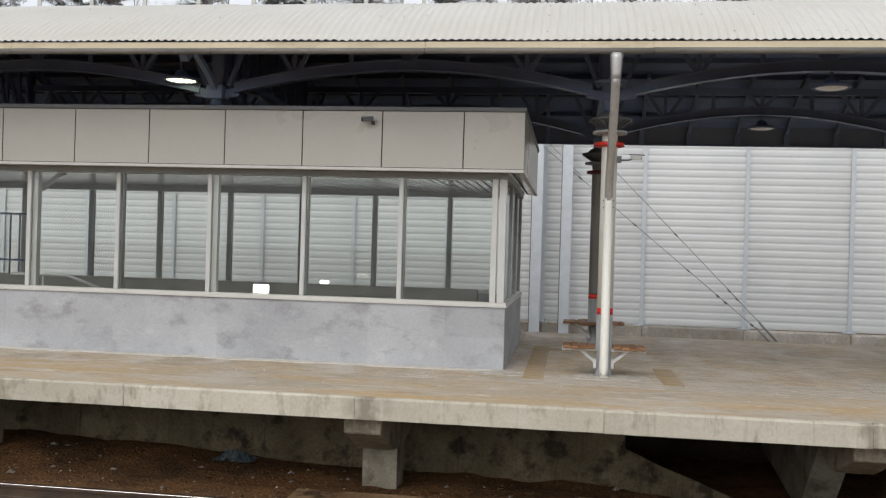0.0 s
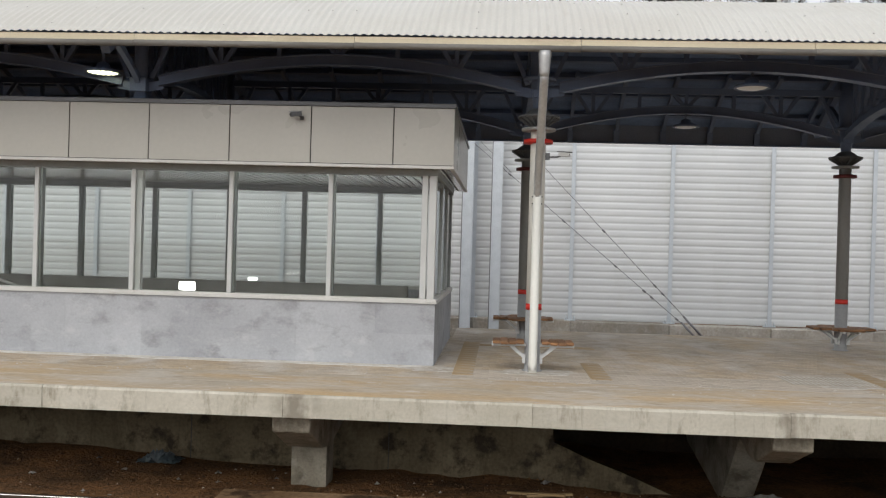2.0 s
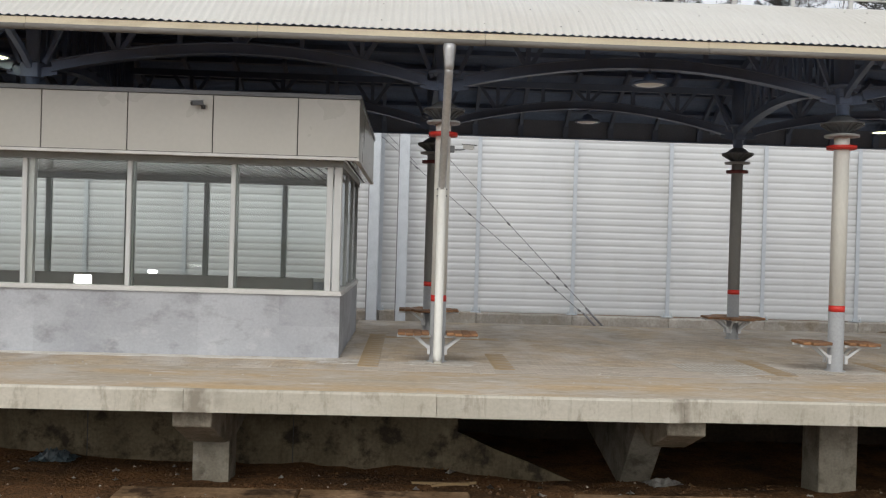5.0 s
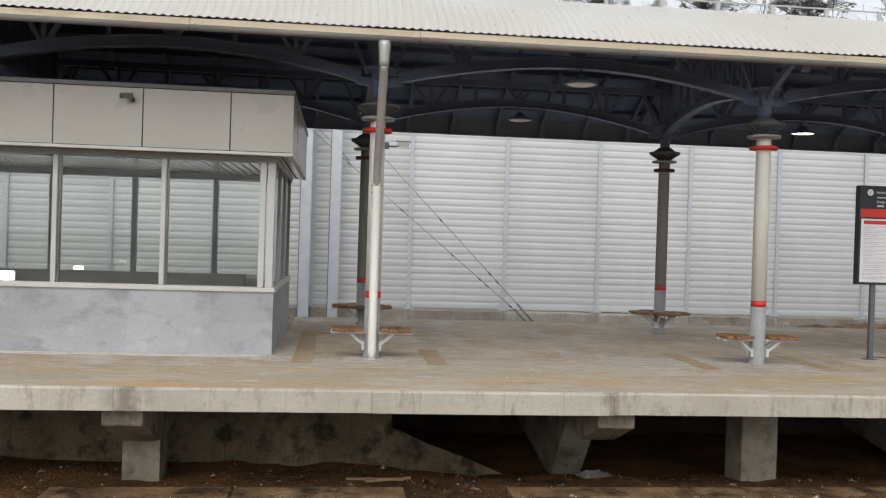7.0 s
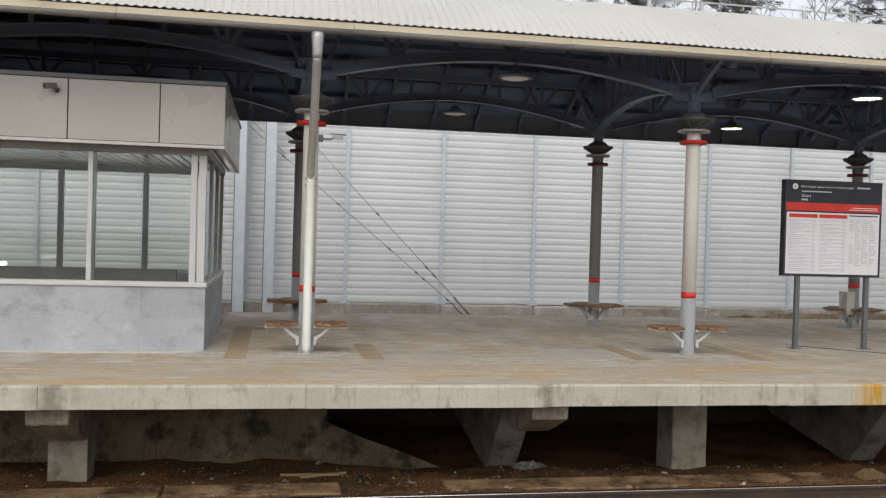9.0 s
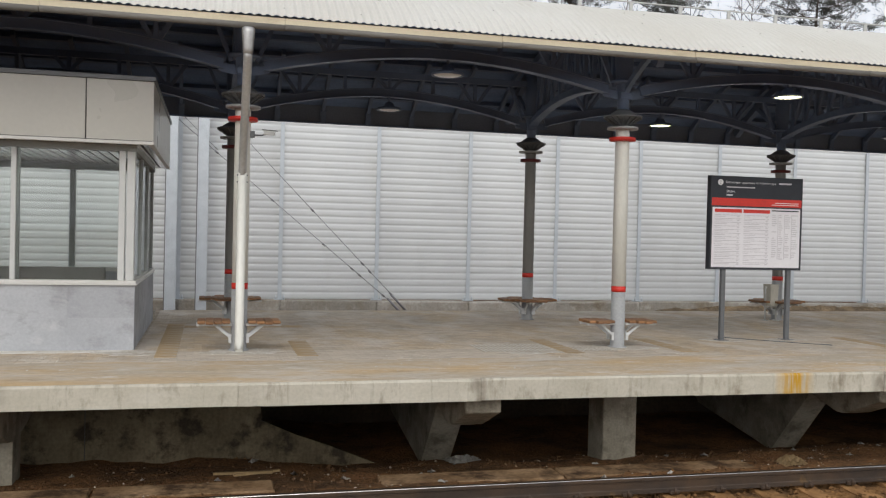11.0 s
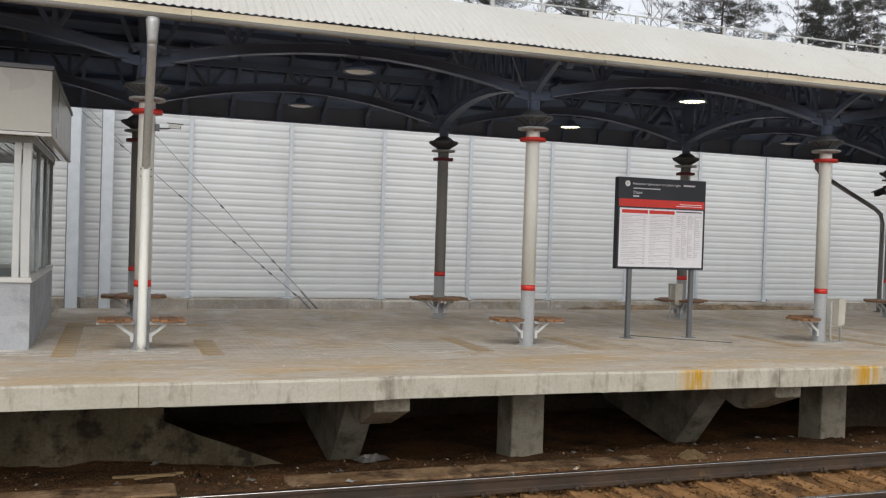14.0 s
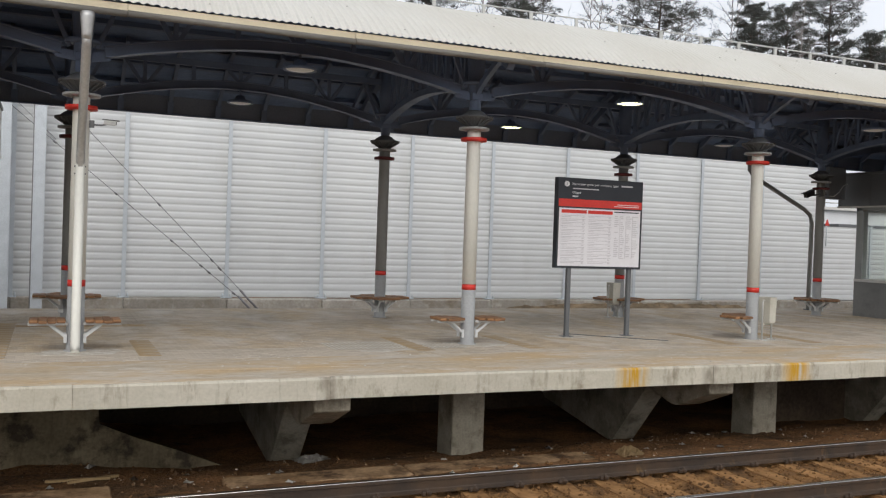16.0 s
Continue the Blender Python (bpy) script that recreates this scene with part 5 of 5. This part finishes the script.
M_PATCH = mat("pale_mortar", (0.56, 0.53, 0.48), (0.48, 0.445, 0.39), rough=0.95, scale=3, fine=30, bump=0.3, grain=0.14, stain=(0.42, 0.37, 0.30), stain_scale=5, stain_at=(0.42, 0.6))
add_blotches(M_PATCH, (0.68, 0.655, 0.61), 7.0, (1, 1, 1), (0.52, 0.62), 0.8, 2.0)
M_LIP = mat("white_mortar_lip", (0.70, 0.675, 0.63), (0.60, 0.57, 0.52), rough=0.95, scale=3, fine=30, bump=0.3, grain=0.12, stain=(0.46, 0.41, 0.34), stain_scale=5, stain_at=(0.50, 0.68))
build_patches()


def build_bank():
    """A low bank of dry earth and leaves against the plinth."""
    bm = BM()
    n, m = 60, 6
    g = [[bm.verts.new((14.5 + 12.0 * i / n, 27.0 + 0.8 * j / m, -1.2 + (0.78 + 0.14 * noise.noise(Vector((i * 0.23, j * 0.4, 3))) + 0.07 * noise.noise(Vector((i * 0.9, j * 0.9, 5)))) * math.sin(math.pi * (0.12 + 0.76 * i / n)) ** 0.35 * (0.25 + 0.75 * j / m))) for i in range(n + 1)] for j in range(m + 1)]
    for a, b in zip(g, g[1:]):
        for i in range(n):
            bm.faces.new((a[i], a[i + 1], b[i + 1], b[i]))
    tagged(part("earth_bank", bm, M_BANK), "low bank of dry brown earth and leaves by the plinth", "earth", kind="structure")


M_BANK = mat("dry_leaves_and_earth", (0.24, 0.175, 0.11), (0.12, 0.092, 0.062), rough=1.0, scale=2, fine=14, bump=0.8, grain=0.4, depth=0.04)
build_bank()


# ---- shelter interior ----
def build_inside():
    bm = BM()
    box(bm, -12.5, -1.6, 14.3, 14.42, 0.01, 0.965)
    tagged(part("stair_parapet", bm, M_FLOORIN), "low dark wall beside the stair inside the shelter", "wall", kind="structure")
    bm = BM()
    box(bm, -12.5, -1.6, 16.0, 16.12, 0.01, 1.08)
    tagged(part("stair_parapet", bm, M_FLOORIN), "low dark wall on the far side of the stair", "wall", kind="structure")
    for x, y, z, w, h in ((-5.0, 14.34, 0.966, 0.135, 0.15), (-4.4, 16.04, 1.081, 0.085, 0.07)):
        t = thing("stair_lamp", "small bright rectangular lamp on the stair parapet", "lamp", "stair lamps")
        bm = BM()
        box(bm, x - w - 0.01, x + w + 0.01, y, y + 0.05, z, z + 0.012)
        part("base", bm, M_CAMW, t)
        bm = BM()
        box(bm, x - w, x + w, y + 0.005, y + 0.045, z + 0.012, z + h, 0.018)
        part("diffuser", bm, M_WLAMP, t)
    g = thing("stair_railing", "dark steel railing at the head of the stair", "railing")
    for x in (-11.4, -11.15, -10.95, -10.75):
        bm = BM()
        tube(bm, [(x, 16.9, 0.01), (x, 16.9, 2.24)], 0.02, 6)
        part("baluster", bm, M_STEEL, g)
    for z in (2.24, 1.32):
        bm = BM()
        tube(bm, [(-11.6, 16.9, z), (-10.7, 16.9, z)], 0.022, 6)
        part("rail", bm, M_STEEL, g)
    h = thing("stair_handrail", "pale metal handrail sloping down the stair", "railing")
    bm = BM()
    tube(bm, [(-9.6, 14.6, 1.14), (-8.55, 14.6, 1.14), (-7.9, 14.6, 0.93)], 0.025, 8)
    part("rail", bm, M_CAMW, h)
    bm = BM()
    tube(bm, [(-9.0, 14.6, 0.0), (-9.0, 14.6, 1.12)], 0.02, 6)
    part("rail_post", bm, M_CAMW, h)
    b = thing("corner_brace", "grey steel knee brace in the shelter corner", "brace")
    bm = BM()
    bar(bm, (-8.66, 13.9, 2.55), (-8.36, 13.9, 2.80), 0.045, 0.06)
    bar(bm, (-8.36, 13.9, 2.80), (-8.2, 13.9, 2.85), 0.045, 0.06)
    bar(bm, (-8.68, 13.9, 0.02), (-8.68, 13.9, 2.9), 0.06, 0.06)
    part("strut", bm, M_COLLOW, b)


build_inside()


# ---- building beyond the low end of the barrier ----
def build_far_building():
    t = thing("white_building", "low white building with a roof railing behind the barrier", "building")
    bm = BM()
    box(bm, 33.6, 52, 34, 44, -1.4, 3.75)
    part("wall", bm, M_WHITEWALL, t)
    bm = BM()
    box(bm, 33.4, 52.2, 33.7, 44.3, 3.75, 3.9)
    part("roof", bm, M_TRIM, t)
    for k in range(14):
        bm = BM()
        box(bm, 33.8 + 1.3 * k, 33.88 + 1.3 * k, 33.8, 33.88, 3.9, 4.3)
        part("railing_post", bm, M_CAMW, t)
    for z in (4.1, 4.3):
        bm = BM()
        tube(bm, [(33.6, 33.84, z), (52, 33.84, z)], 0.04, 6)
        part("railing_bar", bm, M_CAMW, t)
    bm = BM()
    box(bm, 34.05, 39.0, 31.6, 33.98, 2.81, 2.99, 0.02)
    part("door_canopy", bm, M_COLUP, t, "dark flat canopy at the wall")
    bm = BM()
    box(bm, 36.6, 38.4, 33.97, 34.05, -1.2, 2.5)
    part("door", bm, M_GREYSHADE, t, "dark doorway under the canopy")
    s = thing("warning_sign", "small red triangular sign on a pale pole by the barrier", "sign")
    bm = BM()
    prism(bm, [(29.32, 2.75), (29.56, 2.75), (29.44, 3.02)], "y", 27.86, 27.88)
    part("plate", bm, M_RED, s)
    bm = BM()
    tube(bm, [(29.44, 27.90, 1.9), (29.44, 27.90, 3.0)], 0.02, 8)
    part("pole", bm, M_FPOST, s)


build_far_building()


def build_equipment_box():
    t = thing("equipment_box", "dark steel equipment box bracketed to the rear column head", "box")
    bm = BM()
    box(bm, 19.34, 19.95, 18.2, 18.48, 3.14, 4.0, 0.012)
    part("case", bm, M_GREYSHADE, t)
    for z in (3.25, 3.6):
        bm = BM()
        bar(bm, (19.1, 18.22, z), (19.36, 18.3, z), 0.04, 0.03)
        part("bracket", bm, M_COLUP, t)
    bm = BM()
    tube(bm, [(19.36, 18.19, 3.2), (19.5, 18.17, 3.2), (19.68, 18.17, 3.32), (19.82, 18.17, 3.5), (20.0, 18.2, 3.56)], 0.012, 6)
    part("cable", bm, M_CAMW, t, "pale loose cable")


build_equipment_box()


# ---- litter under the platform ----
def crumple(seed, sx, sy, sz, material, n=9):
    rnd = random.Random(seed)
    bm = BM()
    g = [[bm.verts.new((sx * (i / n - 0.5) * (1 + rnd.uniform(-0.1, 0.1)), sy * (j / n - 0.5) * (1 + rnd.uniform(-0.1, 0.1)), sz * (0.15 + rnd.random() * math.sin(math.pi * (i + 0.5) / (n + 1)) * math.sin(math.pi * (j + 0.5) / (n + 1))))) for j in range(n + 1)] for i in range(n + 1)]
    for a, b in zip(g, g[1:]):
        for j in range(n):
            bm.faces.new((a[j], b[j], b[j + 1], a[j + 1]))
    bmesh.ops.solidify(bm, geom=list(bm.faces), thickness=0.004)
    return mesh_of(bm, "crumpled_sheet", material)


def build_litter():
    t = tagged(new("plastic_sheet", crumple(1, 0.6, 0.4, 0.19, M_LITTERBLUE, 14)), "crumpled dark blue-green plastic sheet on the dirt", "litter")
    t.matrix_basis = pose(-4.75, 12.75, ground_height(-4.75, 12.75) - 0.01)
    t = tagged(new("rag", crumple(2, 0.5, 0.3, 0.12, M_LITTER)), "grey torn rag lying on the dirt", "litter", "litter under the platform")
    t.matrix_basis = pose(3.65, 12.35, ground_height(3.65, 12.35) - 0.01, 0, 0, 20)
    t = tagged(new("rag", crumple(3, 0.42, 0.28, 0.16, M_STICK)), "dirty beige rag lying beside the track", "litter", "litter under the platform")
    t.matrix_basis = pose(8.0, 10.86, ground_height(8.0, 10.86) - 0.01)
    scraps = [crumple(10 + k, 0.09, 0.07, 0.05, M_LITTER, 4) for k in range(4)]
    rnd = random.Random(21)
    for k in range(70):
        x, y = rnd.uniform(-9, 15), rnd.uniform(10.4, 13.0)
        s = tagged(new("paper_scrap", scraps[k % 4]), "small pale scrap of litter on the dirt", "litter", "scraps of litter")
        q = rnd.uniform(0.35, 1.25)
        s.matrix_basis = pose(x, y, ground_height(x, y) - 0.003, 0, 0, rnd.uniform(0, 360)) @ Matrix.Diagonal((q, q, q, 1))
    for k, (x0, x1, y0, y1) in enumerate(((0.2, 0.95, 12.1, 11.9), (0.45, 1.05, 11.95, 12.05))):
        t = thing("broken_board", "split pale wooden board lying on the dirt", "board", "broken boards")
        bm = BM()
        bar(bm, (x0, y0, ground_height(x0, y0) + 0.02), (x1, y1, ground_height(x1, y1) + 0.04), 0.05, 0.03)
        part("plank", bm, M_STICK, t)
    for k, (x0, x1) in enumerate(((-3.35, -1.2), (-1.17, 0.9), (2.2, 4.57), (4.6, 7.4))):
        t = thing("cable_trough_lid", "flat dirty concrete slab lying along the track", "slab", "trackside slabs")
        bm = BM()
        box(bm, x0, x1, 10.72, 11.2, -1.45, -1.305, 0.02)
        part("slab", bm, M_DIRTYSLAB, t)
    verts, faces = [], []
    for _ in range(6000):
        x, y = rnd.uniform(-10, 16), 10.0 + 3.2 * rnd.random() ** 1.3
        z = ground_height(x, y)
        r = 0.006 + 0.03 * rnd.random() ** 3
        k = len(verts)
        a = rnd.uniform(0, 6.3)
        for i in range(3):
            verts.append((x + r * math.cos(a + 2.1 * i) * rnd.uniform(0.6, 1.6), y + r * math.sin(a + 2.1 * i) * rnd.uniform(0.6, 1.4), z - 0.004))
        verts.append((x + rnd.uniform(-0.4, 0.4) * r, y, z + r * rnd.uniform(0.5, 1.1)))
        faces += [(k, k + 1, k + 3), (k + 1, k + 2, k + 3), (k + 2, k, k + 3)]
    grit_v, grit_f = [], []
    for _ in range(2600):
        x, y = rnd.uniform(-10, 14), 9.95 + 3.0 * rnd.random() ** 2.2
        if noise.noise(Vector((x * 0.8, y * 1.3, 9))) < -0.05:
            continue
        z = ground_height(x, y)
        r = 0.005 + 0.020 * rnd.random() ** 3
        k = len(grit_v)
        a = rnd.uniform(0, 6.3)
        for i in range(3):
            grit_v.append((x + r * math.cos(a + 2.1 * i) * rnd.uniform(0.7, 1.5), y + r * math.sin(a + 2.1 * i) * rnd.uniform(0.7, 1.5), z - 0.003))
        grit_v.append((x, y, z + r * rnd.uniform(0.5, 1.0)))
        grit_f += [(k, k + 1, k + 3), (k + 1, k + 2, k + 3), (k + 2, k, k + 3)]
    me = bpy.data.meshes.new("gravel")
    me.from_pydata(grit_v, [], grit_f)
    me.materials.append(M_GRIT)
    tagged(new("gravel", me), "scattered pale grit and chips along the track", "gravel", kind="stuff")
    me = bpy.data.meshes.new("rubble")
    me.from_pydata(verts, [], faces)
    me.materials.append(M_RUBBLE)
    tagged(new("rubble", me), "small brown stones and clods on the dirt", "rubble", kind="stuff")


M_DIRTYSLAB = mat("dirt_covered_concrete", (0.30, 0.20, 0.115), (0.17, 0.105, 0.055), rough=0.95, scale=1.6, fine=18, bump=0.4, grain=0.3, stain=(0.06, 0.036, 0.02), stain_scale=2.0, stain_at=(0.48, 0.62))
M_GRIT = mat("pale_grit", (0.46, 0.40, 0.32), (0.24, 0.18, 0.12), rough=1.0, scale=6, fine=30, bump=0.1, grain=0.3)
M_RUBBLE = mat("brown_clods", (0.135, 0.075, 0.036), (0.055, 0.033, 0.02), rough=1.0, scale=2.5, fine=9, bump=0.3, grain=0.5)
build_litter()


# ---- small paving stones and crumbs of mortar ----
def paver_at(verts, faces, x, y, z, tip, lean):
    """One chamfered stone, 0.2 by 0.1 m, slightly out of level."""
    k = len(verts)
    for inset, drop in ((0.0015, 0.012), (0.0015, 0.004), (0.005, 0.0)):
        for sx, sy in ((-1, -1), (1, -1), (1, 1), (-1, 1)):
            verts.append((x + sx * (0.1 - inset), y + sy * (0.05 - inset), z - drop + sx * tip + sy * lean))
    for r in (0, 4):
        for i in range(4):
            faces.append((k + r + i, k + r + (i + 1) % 4, k + r + 4 + (i + 1) % 4, k + r + 4 + i))
    faces.append((k + 8, k + 9, k + 10, k + 11))


def build_pavers():
    rnd = random.Random(15)
    single = []
    for _ in range(6):
        verts, faces = [], []
        paver_at(verts, faces, 0, 0, -0.0015, rnd.uniform(-0.001, 0.001), rnd.uniform(-0.0008, 0.0008))
        me = bpy.data.meshes.new("paver")
        me.from_pydata(verts, [], faces)
        me.materials.append(M_PAVER)
        single.append(me)
    verts, faces = [], []
    for j in range(79):
        y = 12.472 + 0.1 * j
        for i in range(171):
            x = -10 + 0.2 * i + (0.1 if j % 2 else 0.0)
            if x < -0.95 and y > 13.62:
                continue
            if j < 10 and -0.9 < x < 5.1:
                piece("paver", single[(3 * i + j) % 6], platform, x, y)
            else:
                paver_at(verts, faces, x, y, -0.0015 + rnd.uniform(-0.0008, 0.0008), rnd.uniform(-0.001, 0.001), rnd.uniform(-0.0008, 0.0008))
    me = bpy.data.meshes.new("paving")
    me.from_pydata(verts, [], faces)
    me.materials.append(M_PAVER)
    ob = new("paving", me)
    ob.parent = platform
    tagged(ob, "grey concrete paving stones dusted with sand", kind="stuff")


def build_crumbs():
    rnd = random.Random(63)
    verts, faces = [], []
    for _ in range(1700):
        x = rnd.uniform(-10, 19)
        y = 12.2 + abs(rnd.gauss(0, 0.35)) if rnd.random() < 0.55 else rnd.uniform(10.75, 14.5)
        if x < -0.9 and y > 13.55 or noise.noise(Vector((x * 0.9, y * 1.5, 1))) < 0.0:
            continue
        r = 0.004 + 0.018 * rnd.random() ** 3
        k = len(verts)
        a = rnd.uniform(0, 6.3)
        for i in range(4):
            verts.append((x + r * math.cos(a + 1.57 * i) * rnd.uniform(0.7, 1.5), y + r * math.sin(a + 1.57 * i) * rnd.uniform(0.7, 1.5), -0.004))
        verts.append((x + rnd.uniform(-0.3, 0.3) * r, y, r * rnd.uniform(0.4, 0.9)))
        faces += [(k + i, k + (i + 1) % 4, k + 4) for i in range(4)]
    me = bpy.data.meshes.new("mortar_crumbs")
    me.from_pydata(verts, [], faces)
    me.materials.append(M_PATCH)
    tagged(new("mortar_crumbs", me), "pale crumbs of mortar scattered along the platform edge", "crumbs", kind="stuff")


build_crumbs()


# ---- trees beyond the barrier ----
def build_pine(seed, height, spread):
    """A pine with whorls of limbs, each limb ending in flat sprays of short needles."""
    rnd = random.Random(seed)
    t = thing("pine_tree", "tall grey-green pine with a ragged open crown", "tree", "pines behind the station")
    lean = (rnd.uniform(-0.5, 0.5), rnd.uniform(-0.5, 0.5))
    bm = BM()
    trunk = [(lean[0] * (k / 8) ** 2, lean[1] * (k / 8) ** 2, height * k / 8) for k in range(9)]
    tube(bm, trunk, 0.24, 8, 0.03)
    part("trunk", bm, M_BARK, t)
    limbs = BM()
    verts, faces = [], []
    count = 74
    for k in range(count):
        u = 0.5 + 0.49 * (k + rnd.random()) / count
        a = k * 2.4 + rnd.uniform(-0.5, 0.5)
        base = Vector((lean[0] * u * u, lean[1] * u * u, height * u))
        reach = spread * (0.22 + 0.95 * math.sin(math.pi * min(1.0, (1.02 - u) / 0.6)) ** 0.7) * rnd.uniform(0.35, 1.15)
        tip = base + Vector((reach * math.cos(a), reach * math.sin(a), reach * rnd.uniform(0.05, 0.65)))
        mid = base.lerp(tip, 0.5) + Vector((0, 0, -0.08 * reach))
        tube(limbs, [base, mid, tip], 0.045, 5, 0.012)
        for c in range(7):
            at = base.lerp(tip, 0.35 + 0.68 * c / 6) + Vector((rnd.gauss(0, 0.22), rnd.gauss(0, 0.22), rnd.gauss(0.06, 0.12))) * (0.5 + 0.25 * spread)
            tube(limbs, [base.lerp(tip, 0.3 + 0.6 * c / 6), at], 0.014, 4, 0.006)
            size = rnd.uniform(0.2, 0.46) * (0.65 + 0.15 * spread)
            for _ in range(150):
                d = Vector((rnd.gauss(0, 1), rnd.gauss(0, 1), rnd.gauss(0.25, 0.8))).normalized()
                p = at + Vector((d.x, d.y, d.z * 0.55)) * size * rnd.random() ** 0.6
                q = d.cross(Vector((rnd.gauss(0, 1), rnd.gauss(0, 1), rnd.gauss(0, 1)))).normalized() * rnd.uniform(0.012, 0.024)
                n = len(verts)
                verts += [p - q, p + q, p + d * rnd.uniform(0.07, 0.15)]
                faces.append((n, n + 1, n + 2))
    part("branchwork", limbs, M_BARK, t)
    me = bpy.data.meshes.new("crown")
    me.from_pydata([tuple(v) for v in verts], [], faces)
    me.materials.append(M_NEEDLE)
    crown = new("crown", me)
    crown.parent = t
    return t


def build_birch(seed, height):
    """A leafless birch: forked limbs that end in fine hanging twigs."""
    rnd = random.Random(seed)
    t = thing("birch_tree", "bare leafless birch with fine pale twigs", "tree", "bare birches behind the station")
    bm = BM()
    tube(bm, [(0.02 * k, 0.03 * k * rnd.uniform(-1, 1), height * k / 8) for k in range(9)], 0.12, 7, 0.015)
    part("trunk", bm, M_BIRCH, t)
    twigs = BM()

    def grow(p, d, length, r, level):
        q = p + d * length
        m = p.lerp(q, 0.5) + Vector((rnd.gauss(0, 0.06), rnd.gauss(0, 0.06), 0.03)) * length
        tube(twigs, [p, m, q], r, 4 if level > 1 else 3, r * 0.5)
        if level:
            for _ in range(3):
                s = p.lerp(q, rnd.uniform(0.3, 1.0))
                e = (d + Vector((rnd.gauss(0, 0.5), rnd.gauss(0, 0.5), rnd.gauss(0.0, 0.3)))).normalized()
                grow(s, e, length * rnd.uniform(0.4, 0.7), r * 0.55, level - 1)
    for k in range(24):
        u = 0.45 + 0.53 * k / 24
        a = rnd.uniform(0, 6.28)
        grow(Vector((0.16 * u, 0, height * u)), Vector((math.cos(a), math.sin(a), rnd.uniform(0.8, 1.6))).normalized(), (1.15 - u) * 4.6 * rnd.uniform(0.6, 1.1), 0.034, 3)
    part("twig_crown", twigs, M_BIRCH, t)
    return t


def plant():
    pines = [build_pine(31, 24.0, 3.6), build_pine(32, 22.0, 2.0), build_pine(33, 24.5, 3.0), build_pine(34, 22.0, 2.8)]
    birches = [build_birch(51, 22.0), build_birch(52, 23.5)]
    # (x, y, which, height factor); the row goes on past both ends of the view
    spots = [(40.2, 55, 0, 1.0), (48.9, 55, 1, 0.99), (53.8, 56, 3, 1.01), (57.2, 55, 2, 1.02), (62.0, 55, 3, 0.95), (66.0, 57, 3, 0.93), (72, 56, 1, 0.95), (29.3, 55, 3, 1.02), (22.2, 55, 2, 0.93), (15.6, 56, 0, 0.9), (10.0, 55, 3, 0.92), (3.5, 56, 2, 0.9),
             (-2.0, 55, 0, 0.86), (-7.5, 56, 3, 0.9), (-13, 55, 2, 0.88), (-18.5, 55, 0, 0.86), (-24, 56, 3, 0.9), (-31, 55, 2, 0.95), (-39, 56, 0, 1.0)]
    used = set()
    for x, y, k, q in spots:
        if k in used:
            copy_thing(pines[k], pose(x, y, -1.4, 0, 0, 47 * x)).scale = (q, q, q)
        else:
            pines[k].matrix_basis = pose(x, y, -1.4, 0, 0, 47 * x) @ Matrix.Diagonal((q, q, q, 1))
            used.add(k)
    for i, (x, y, k) in enumerate(((34.0, 54, 0), (46.3, 54, 1), (52.5, 53, 0), (36.2, 56, 1), (44.0, 57, 0), (26.0, 54, 1), (32.0, 57, 0), (59.5, 57, 1), (64.0, 54, 0), (19.0, 54, 0), (12.8, 54, 1), (6.8, 54, 0), (0.8, 54, 1), (-4.8, 54, 0), (-10.5, 54, 1), (-16, 54, 0), (-21.5, 54, 1), (-27.5, 54, 0), (50.6, 58, 1), (55.5, 58, 0))):
        if i < 2:
            birches[k].matrix_basis = pose(x, y, -1.4, 0, 0, 31 * x)
        else:
            copy_thing(birches[k], pose(x, y, -1.4, 0, 0, 31 * x))


plant()
build_pavers()
